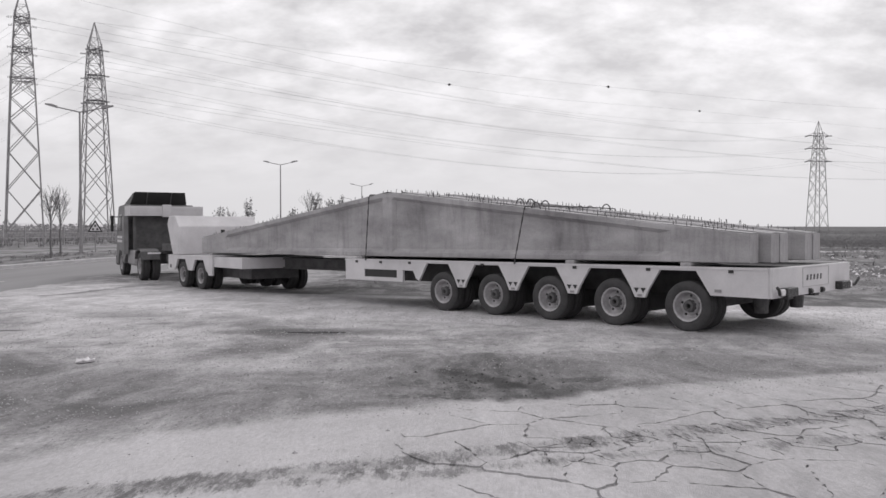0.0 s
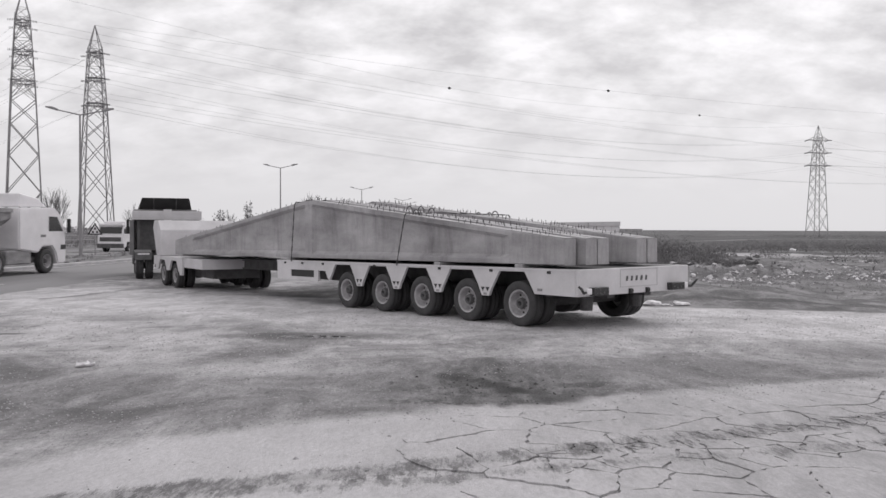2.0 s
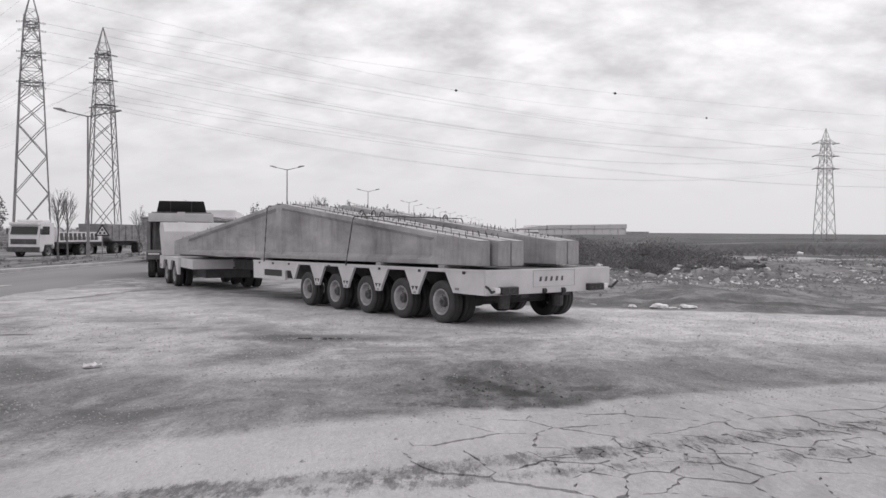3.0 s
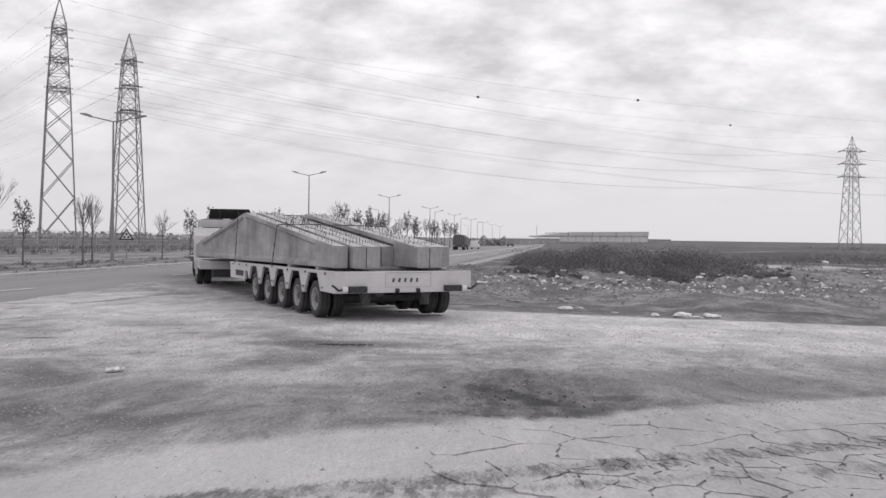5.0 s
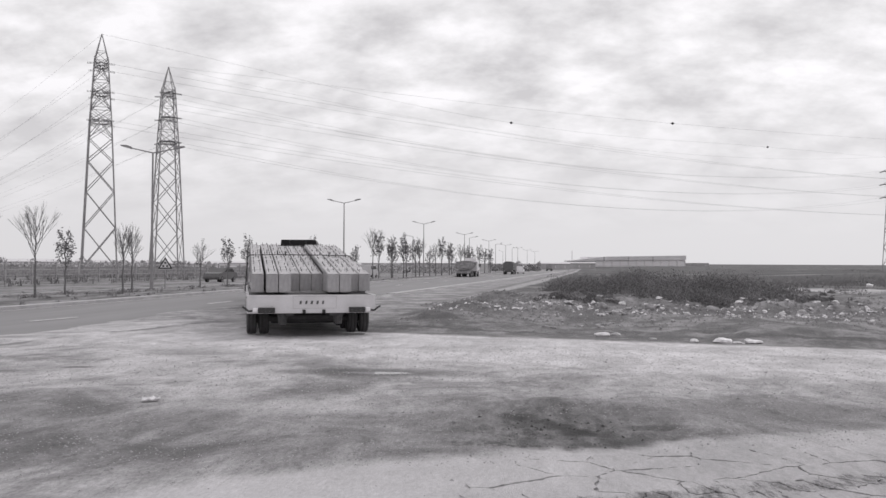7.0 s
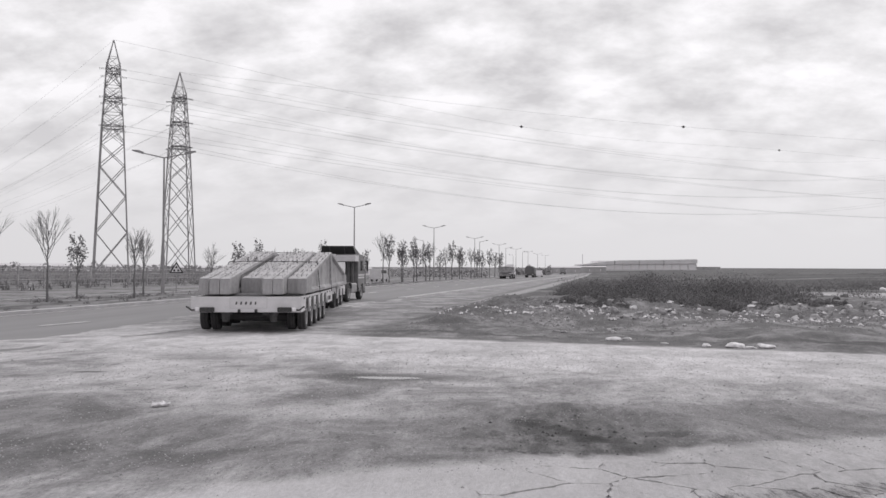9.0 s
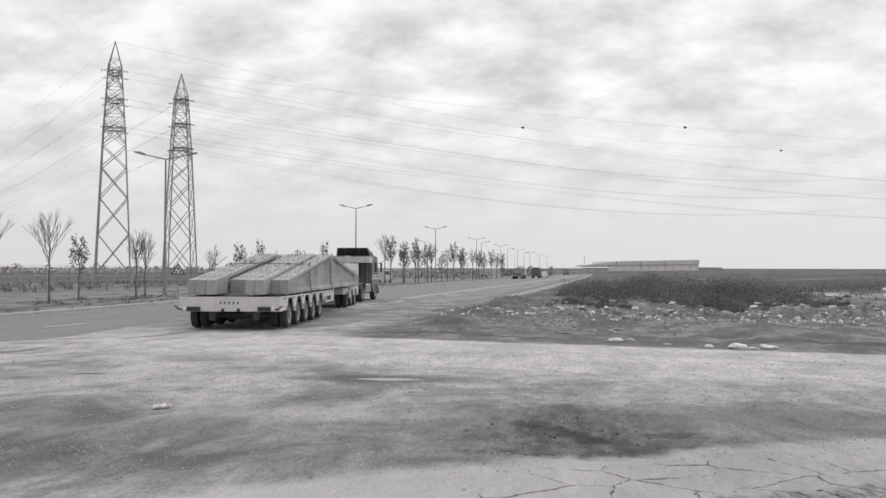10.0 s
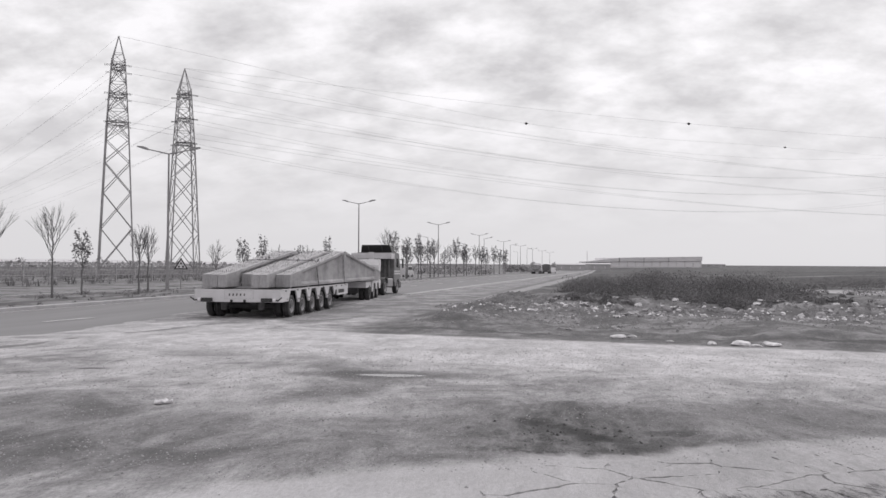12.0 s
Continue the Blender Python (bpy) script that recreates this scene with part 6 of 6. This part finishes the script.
def tuft(verts, faces, x, y, z, h, n):
    for _ in range(n):
        a = SRNG.uniform(0, math.tau)
        lean = SRNG.uniform(0.1, 0.9) * h
        w = SRNG.uniform(0.012, 0.035) * (0.5 + h)
        bx, by = x + SRNG.gauss(0, 0.12) * (0.5 + h), y + SRNG.gauss(0, 0.12) * (0.5 + h)
        k = len(verts)
        ca, sa = math.cos(a), math.sin(a)
        hh = h * SRNG.uniform(0.5, 1.1)
        verts.extend([(bx - sa * w, by + ca * w, z - 0.05), (bx + sa * w, by - ca * w, z - 0.05), (bx + ca * lean * 0.5 + sa * w, by + sa * lean * 0.5 - ca * w, z + hh * 0.7), (bx + ca * lean * 0.5 - sa * w, by + sa * lean * 0.5 + ca * w, z + hh * 0.7), (bx + ca * lean, by + sa * lean, z + hh)])
        faces.extend([(k, k + 1, k + 2, k + 3), (k + 3, k + 2, k + 4)])


def clump_leaf(verts, faces, x, y, z, h, n):
    """A low scrub dome of small leaves and twigs."""
    for _ in range(n):
        a, r, e = SRNG.uniform(0, math.tau), SRNG.random() ** 0.5, SRNG.random()
        px, py = x + math.cos(a) * r * h * 0.9, y + math.sin(a) * r * h * 0.9
        pz = z + h * (1 - r * r) * (0.35 + 0.65 * e)
        s = SRNG.uniform(0.014, 0.042) * (1 + 0.35 * h)
        k = len(verts)
        for _ in range(3):
            verts.append((px + SRNG.uniform(-1, 1) * s, py + SRNG.uniform(-1, 1) * s, pz + SRNG.uniform(-1, 1.4) * s))
        faces.append((k, k + 1, k + 2))


def ground_cover():
    rng = SRNG
    peb = []
    for _ in range(26000):
        y = 4.0 + 13.0 * rng.random() ** 1.4
        x = rng.uniform(-1, 1) * (1.0 + 0.72 * y)
        s = rng.uniform(0.004, 0.012) * (1 + y / 30) * (2.0 if rng.random() < 0.03 else 1)
        if y + 0.34 * x < 20.5 and not (y < 6.1 + 0.27 * x and rng.random() < 0.96) and math.hypot(x - 0.5, y - 7.4) > 1.0:
            peb.append((x, y, relief(x, y), s))
    many("gravel", M_GRAVEL, "loose grey gravel on the trodden lot", "gravel", peb[::2], pebble)
    many("gravel", M_RUBBLE, "dark grit and small clods on the trodden lot", "gravel", [(x, y, z, g * 0.8) for x, y, z, g in peb[1::4]], pebble)
    many("gravel", M_KERB, "pale chips of stone on the trodden lot", "gravel", [(x, y, z, g * 0.7) for x, y, z, g in peb[3::4]], pebble)
    spoil = []
    for _ in range(5200):
        x, y = rng.uniform(-4, 24), rng.gauss(29.8, 2.6)
        if y + 0.34 * x > 21 and x - 0.1 * y > -6.0:
            spoil.append((x, y, relief(x, y), rng.uniform(0.02, 0.075)))
    for _ in range(1400):
        a, r = rng.uniform(0, math.tau), rng.random() ** 0.6
        x, y = 0.2 + math.cos(a) * r * 4.2, 37.0 + math.sin(a) * r * 4.5
        spoil.append((x, y, relief(x, y), rng.uniform(0.02, 0.09)))
    for _ in range(3600):
        x, y = rng.uniform(-3, 20), 20.5 + 8.5 * rng.random()
        if y + 0.34 * x > 21.2 and x - 0.1 * y > -6.0:
            spoil.append((x, y, relief(x, y), 0.008 + 0.035 * rng.random() ** 3))
    scraps = []
    for _ in range(5200):
        x = rng.uniform(-3, 24)
        clump = noise.noise(Vector((x * 0.5, 0, 4.0)))
        if noise.noise(Vector((x * 0.9, 0, 11.0))) < rng.uniform(-0.5, 0.35):
            continue
        y = rng.gauss(30.3 - 0.04 * x + clump, 1.1)
        if y + 0.34 * x > 21.5 and x - 0.1 * y > -6.0:
            (scraps if rng.random() < 0.30 else spoil).append((x, y, relief(x, y) + 0.01, 0.02 + 0.10 * rng.random() ** 3))
    many("debris", M_LITTER, "small pale scraps and broken bits of tipped waste", "debris", scraps, pebble)
    clods = []
    for _ in range(300):
        a, r = rng.uniform(0, math.tau), rng.random() ** 1.1
        x, y = 0.6 + math.cos(a) * r * 0.95, 7.75 + math.sin(a) * r * 1.1
        clods.append((x, y, relief(x, y), 0.004 + 0.024 * rng.random() ** 5))
    many("soil_clods", M_SOIL, "dark oily clods of soil", "soil", clods, pebble)
    many("rubble", M_RUBBLE, "dark broken rubble heaped along waste ground", "rubble", spoil, pebble)
    tufts = []
    for _ in range(200):
        x = rng.uniform(1.0, 45.0)
        y = rng.uniform(31.5, 75.0)
        if x - 0.1 * y > -3.0 and ((x - 23.5) / 9) ** 2 + ((y - 59) / 6.5) ** 2 > 1 and noise.noise(Vector((x * 0.12, y * 0.12, 2.0))) > -0.1:
            tufts.append((x, y, relief(x, y), rng.uniform(0.12, 0.28), 9))
    for _ in range(150):
        side, y = rng.uniform(-29.8, -23.0), rng.uniform(25, 120)
        x = side + 0.1 * y
        tufts.append((x, y, lie(x, y) + 0.03, rng.uniform(0.08, 0.20), 8))
    for _ in range(420):
        side, y = rng.uniform(-60.0, -42.0), rng.uniform(40, 150)
        x = side + 0.1 * y
        tufts.append((x, y, lie(x, y) + 0.03, rng.uniform(0.3, 0.8), 8))
    many("dry_grass", M_SHRUB, "dark dry weeds and grass tufts", "grass", tufts, tuft)
    dome = []

    def free(x, y):
        return x - 0.1 * y > -2.4 + 0.5 * noise.noise(Vector((y * 0.3, 0, 3))) and ((x - 23.5) / 9) ** 2 + ((y - 59) / 6.5) ** 2 > 1

    # dense low scrub with taller humps, thinning out over the field behind
    for _ in range(1250):
        x = 0.6 + 21.5 * rng.random()
        y = 31.7 + 27.0 * rng.random() ** 1.4
        hump = noise.noise(Vector((x * 0.30, y * 0.16, 6.0)))
        if hump < -0.22 or not free(x, y):
            continue
        ends = min(1.0, (x + 0.2) / 3.5, (0.40 * y - x) / 5.0)
        if ends < 0.12:
            continue
        h = max(0.16, (0.50 + 1.25 * hump) * ends) * rng.uniform(0.7, 1.25) * (1 + 0.012 * (y - 33))
        dome.append((x, y, relief(x, y) - 0.05, h, int(150 + 520 * h)))
    for _ in range(1900):
        y = 48.0 + 190.0 * rng.random() ** 1.5
        x = rng.uniform(0.02 * y, 10.0 + 0.66 * y)
        if free(x, y) and noise.noise(Vector((x * 0.05, y * 0.028, 9.0))) > -0.2:
            dome.append((x, y, relief(x, y) - 0.05, rng.uniform(0.3, 0.85) * (1 + y / 300), 110))
    for _ in range(260):
        x, y = rng.uniform(24.0, 62.0), rng.uniform(70.0, 98.0)
        dome.append((x, y, relief(x, y) - 0.05, rng.uniform(0.5, 1.3), 240))
    for _ in range(5):
        dome.append((21.3 + rng.gauss(0, 0.5), 53.0 + rng.gauss(0, 0.5), relief(21.3, 53.0) - 0.05, rng.uniform(0.7, 1.3), 320))
    for _ in range(36):
        x, y = rng.uniform(12.0, 26.0), rng.uniform(31.0, 46.0)
        dome.append((x, y, relief(x, y) - 0.05, rng.uniform(0.12, 0.28), 60))
    for y, off, leafy, which, size in TREES:
        if y < 100:
            for _ in range(5):
                x, yy = -27.9 + 0.1 * y + off + rng.gauss(0, 0.6), y + rng.gauss(0, 0.8)
                dome.append((x, yy, relief(x, yy) - 0.03, rng.uniform(0.15, 0.38), 120))
    for _ in range(60):
        side, y = rng.choice((-24.0, -29.4)) + rng.gauss(0, 0.5), rng.uniform(28, 110)
        x = side + 0.1 * y
        dome.append((x, y, lie(x, y), rng.uniform(0.12, 0.30), 110))
    many("scrub", M_SHRUB, "dense dark low scrub on waste ground", "shrub", dome, clump_leaf)


ground_cover()


# ---- cracked concrete apron by the camera ----
def slab_pieces():
    rng = random.Random(8)
    apron = tagged(new("pavement"), "worn pale concrete apron broken into cracked pieces", "pavement", kind="structure")
    dx, dy = 0.37, 0.42
    seeds = [((i + rng.uniform(0.05, 0.95)) * dx - 0.9, 3.2 + (j + rng.uniform(0.05, 0.95)) * dy + 0.33 * (i * dx - 0.9)) for i in range(19) for j in range(9) if rng.random() < 0.8]
    # smaller fragments along the two broken seams
    for _ in range(75):
        sx = rng.uniform(0.2, 5.6)
        seeds.append((sx, 4.82 + 0.41 * sx + rng.gauss(0.0, 0.11)))
    for _ in range(34):
        sx = rng.uniform(0.2, 5.0)
        seeds.append((sx, 4.52 + 0.29 * sx + rng.gauss(0.0, 0.09)))

    def clip(poly, px, py, nxv, nyv):
        out = []
        for (ax, ay), (bx, by) in zip(poly, poly[1:] + poly[:1]):
            da, db = (ax - px) * nxv + (ay - py) * nyv, (bx - px) * nxv + (by - py) * nyv
            if da <= 0:
                out.append((ax, ay))
            if da * db < 0:
                k = da / (da - db)
                out.append((ax + (bx - ax) * k, ay + (by - ay) * k))
        return out

    for a, (sx, sy) in enumerate(seeds):
        poly = [(sx - 0.8, sy - 0.8), (sx + 0.8, sy - 0.8), (sx + 0.8, sy + 0.8), (sx - 0.8, sy + 0.8)]
        for b, (tx, ty) in enumerate(seeds):
            if a == b or abs(tx - sx) > 1.6 or abs(ty - sy) > 1.6:
                continue
            d = math.hypot(tx - sx, ty - sy)
            chance = random.Random(min(a, b) * 997 + max(a, b)).random()
            gap = 0.0006 if chance < 0.16 else 0.0026 + 0.013 * ((chance - 0.16) / 0.84) ** 2.4
            ux, uy = (tx - sx) / d, (ty - sy) / d
            poly = clip(poly, (sx + tx) / 2 - ux * gap, (sy + ty) / 2 - uy * gap, ux, uy)
            if len(poly) < 3:
                break
        # keep inside the apron
        poly = clip(poly, 0.0, 6.16 + rng.uniform(-0.06, 0.10), -0.33, 1.0) if len(poly) > 2 else poly
        poly = clip(poly, 0.0, 3.3, 0.0, -1.0) if len(poly) > 2 else poly
        if len(poly) < 3:
            continue
        if sx < 0.0:
            continue
        # ragged edges
        edge = []
        for (ax, ay), (bx, by) in zip(poly, poly[1:] + poly[:1]):
            n = max(1, int(math.hypot(bx - ax, by - ay) / 0.045))
            for i in range(n):
                k = i / n
                j = 0.006 if i == 0 else 0.016
                edge.append((ax + (bx - ax) * k + rng.uniform(-j, j), ay + (by - ay) * k + rng.uniform(-j, j)))
        tilt, lift = rng.uniform(-0.008, 0.008), rng.uniform(-0.001, 0.005)
        bm = bmesh.new()
        top = [bm.verts.new((px, py, lie(px, py) + lift + tilt * (px - sx))) for px, py in edge]
        low = [bm.verts.new((px, py, lie(px, py) - 0.04)) for px, py in edge]
        bm.faces.new(top)
        for i in range(len(edge)):
            j = (i + 1) % len(edge)
            bm.faces.new((top[i], low[i], low[j], top[j]))
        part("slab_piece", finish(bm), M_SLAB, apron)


slab_pieces()


# ---- what moves ----
# seconds, place of the tail on the ground, heading of the trailer, of the dolly and of the tractor (degrees left of +y)
TOW = [
    (0.0, 5.58, 12.29, 45.1, 38.5, 31.0), (0.5, 5.04, 12.55, 44.1, 37.2, 28.8), (1.0, 4.46, 12.85, 43.0, 36.0, 26.5),
    (1.5, 3.83, 13.19, 41.7, 34.8, 24.2), (2.0, 3.17, 13.55, 40.3, 33.5, 22.0), (2.5, 2.47, 13.95, 38.7, 31.5, 19.8),
    (3.0, 1.74, 14.39, 37.0, 29.5, 17.5), (3.5, 0.99, 14.86, 35.1, 27.2, 15.5), (4.0, 0.20, 15.36, 33.1, 25.0, 13.5),
    (4.5, -0.59, 15.89, 30.9, 22.8, 11.5), (5.0, -1.39, 16.44, 28.6, 20.5, 9.5), (5.5, -2.21, 17.02, 26.1, 18.2, 7.9),
    (6.0, -3.02, 17.63, 23.5, 16.0, 6.2), (6.5, -3.83, 18.29, 20.9, 13.8, 4.6), (7.0, -4.62, 18.97, 18.2, 11.5, 3.0),
    (7.5, -5.39, 19.67, 15.6, 10.1, 2.2), (8.0, -6.13, 20.40, 12.9, 8.8, 1.5), (8.5, -6.82, 21.15, 10.3, 7.4, 0.8),
    (9.0, -7.46, 21.92, 7.9, 6.0, 0.0), (9.5, -8.05, 22.70, 5.5, 5.2, -0.7), (10.0, -8.55, 23.51, 3.5, 4.3, -1.3),
    (10.5, -8.97, 24.33, 1.7, 3.5, -2.0), (11.0, -9.30, 25.17, 0.2, 3.2, -2.3), (11.5, -9.51, 26.03, -0.8, 2.8, -2.7),
    (12.0, -9.60, 26.89, -1.4, 2.5, -3.0),
]
PIVOT, NECK = 16.95, 4.55


def ahead(deg):
    return Vector((-math.sin(radians(deg)), math.cos(radians(deg)), 0))


def stand(x, y, deg, front):
    """The pose of a vehicle whose origin stands at x, y and whose front wheels stand that far ahead."""
    f = Vector((x, y, 0)) + ahead(deg) * front
    z0, z1 = lie(x, y), lie(f.x, f.y)
    return pose(x, y, z0 + 0.012, math.degrees(math.atan2(z1 - z0, front)), 0, deg)


def spin(wheels, rows):
    """Rolls wheels by (seconds, metres gone) rows."""
    for ob, x, y, z, r in wheels:
        walk(ob, [(t, pose(x, y, z, -math.degrees(s / r))) for t, s in rows])


def at_time(rows, t):
    for a, b in zip(rows, rows[1:]):
        if a[0] <= t <= b[0]:
            k = (t - a[0]) / (b[0] - a[0])
            return [u + (v - u) * k for u, v in zip(a, b)]
    return list(rows[-1])


def lane(x0, y, deg, front):
    return stand(x0 + 0.1 * y, y, deg, front)


def motions():
    trailer_rows, dolly_rows, tractor_rows = [], [], []
    gone = {"a": 0.0, "b": 0.0, "c": 0.0}
    last = {}
    spins = {"a": [], "b": [], "c": []}
    k = 0
    while k <= 60:
        t, x, y, h, hd, ht = at_time(TOW, k * 0.2)
        m = stand(x, y, h, PIVOT)
        p = Vector((x, y, 0)) + ahead(h) * PIVOT
        q = p + ahead(hd) * NECK
        if k % 2 == 0 or k == 60:
            trailer_rows.append((t, m))
            dolly_rows.append((t, stand(p.x, p.y, hd, 1.0)))
            tractor_rows.append((t, stand(q.x, q.y, ht, 3.55)))
        for key, place, deg in (("a", Vector((x, y, 0)) + ahead(h) * 4.0, h), ("b", p, hd), ("c", q, ht)):
            if key in last:
                gone[key] += (place - last[key]).length
            last[key] = place
            spins[key].append((t, gone[key]))
        k += 1
    walk(LOADER, trailer_rows)
    for ob, x, y in LOAD:
        walk(ob, [(t, m @ pose(x, y, RIDE)) for t, m in trailer_rows])
    walk(DOLLY, dolly_rows)
    walk(TRACTOR, tractor_rows)
    spin(LOADER_WHEELS, spins["a"])
    spin(DOLLY_WHEELS, spins["b"])
    spin(TRACTOR_WHEELS, spins["c"])

    frames = [f / 30 for f in range(0, 361)]
    every = [f / 2 for f in range(0, 25)]
    walk(TIPPER, [(t, lane(-20.9, 33.4 + 22.3 * (t - 2.0), -5.7, 3.0)) for t in every])
    spin(TIPPER_WHEELS, [(t, 22.3 * t) for t in frames])
    walk(LORRY, [(t, lane(-32.6, 54.0 - 11.8 * (t - 2.9), 174.3, 3.0)) for t in every])
    spin(LORRY_WHEELS, [(f / 15, 11.8 * f / 15) for f in range(0, 181)])
    walk(TOWED, [(t, lane(-32.6, 64.3 - 11.8 * (t - 2.9), 174.3, 2.0)) for t in every])
    spin(TOWED_WHEELS, [(f / 15, 11.8 * f / 15) for f in range(0, 181)])
    walk(COVERED, [(t, lane(-19.0, 165.0 + 14.5 * (t - 4.8), -5.7, 3.0)) for t in every])
    spin(COVERED_WHEELS, [(f / 30, 14.5 * f / 30) for f in range(0, 361)])
    walk(PALE_LORRY, [(t, lane(-17.5, 340.0 + 14.5 * (t - 6.0), -5.7, 3.0)) for t in every])
    spin(PALE_LORRY_WHEELS, [(f / 30, 14.5 * f / 30) for f in range(0, 361)])
    walk(FAR_VAN, [(t, lane(-18.3, 202.0 + 14.5 * (t - 6.0), -5.7, 2.0)) for t in every])
    spin(FAR_VAN_WHEELS, [(t, 14.5 * t) for t in frames])
    walk(DARK_CAR, [(t, lane(-36.8, 80.0 - 20.0 * (t - 7.0), 174.3, 2.0)) for t in every])
    spin(DARK_CAR_WHEELS, [(t, 20.0 * t) for t in frames])
    van = [(0.0, 123.0), (8.8, 123.0), (9.6, 123.4), (10.6, 125.5), (11.4, 131.0), (12.0, 137.0)]
    walk(WHITE_VAN, [(t, lane(-33.4, y, -5.7, 2.0)) for t, y in van])
    spin(WHITE_VAN_WHEELS, [(f / 15, at_time(van, f / 15)[1] - 123.0) for f in range(0, 181)])


motions()
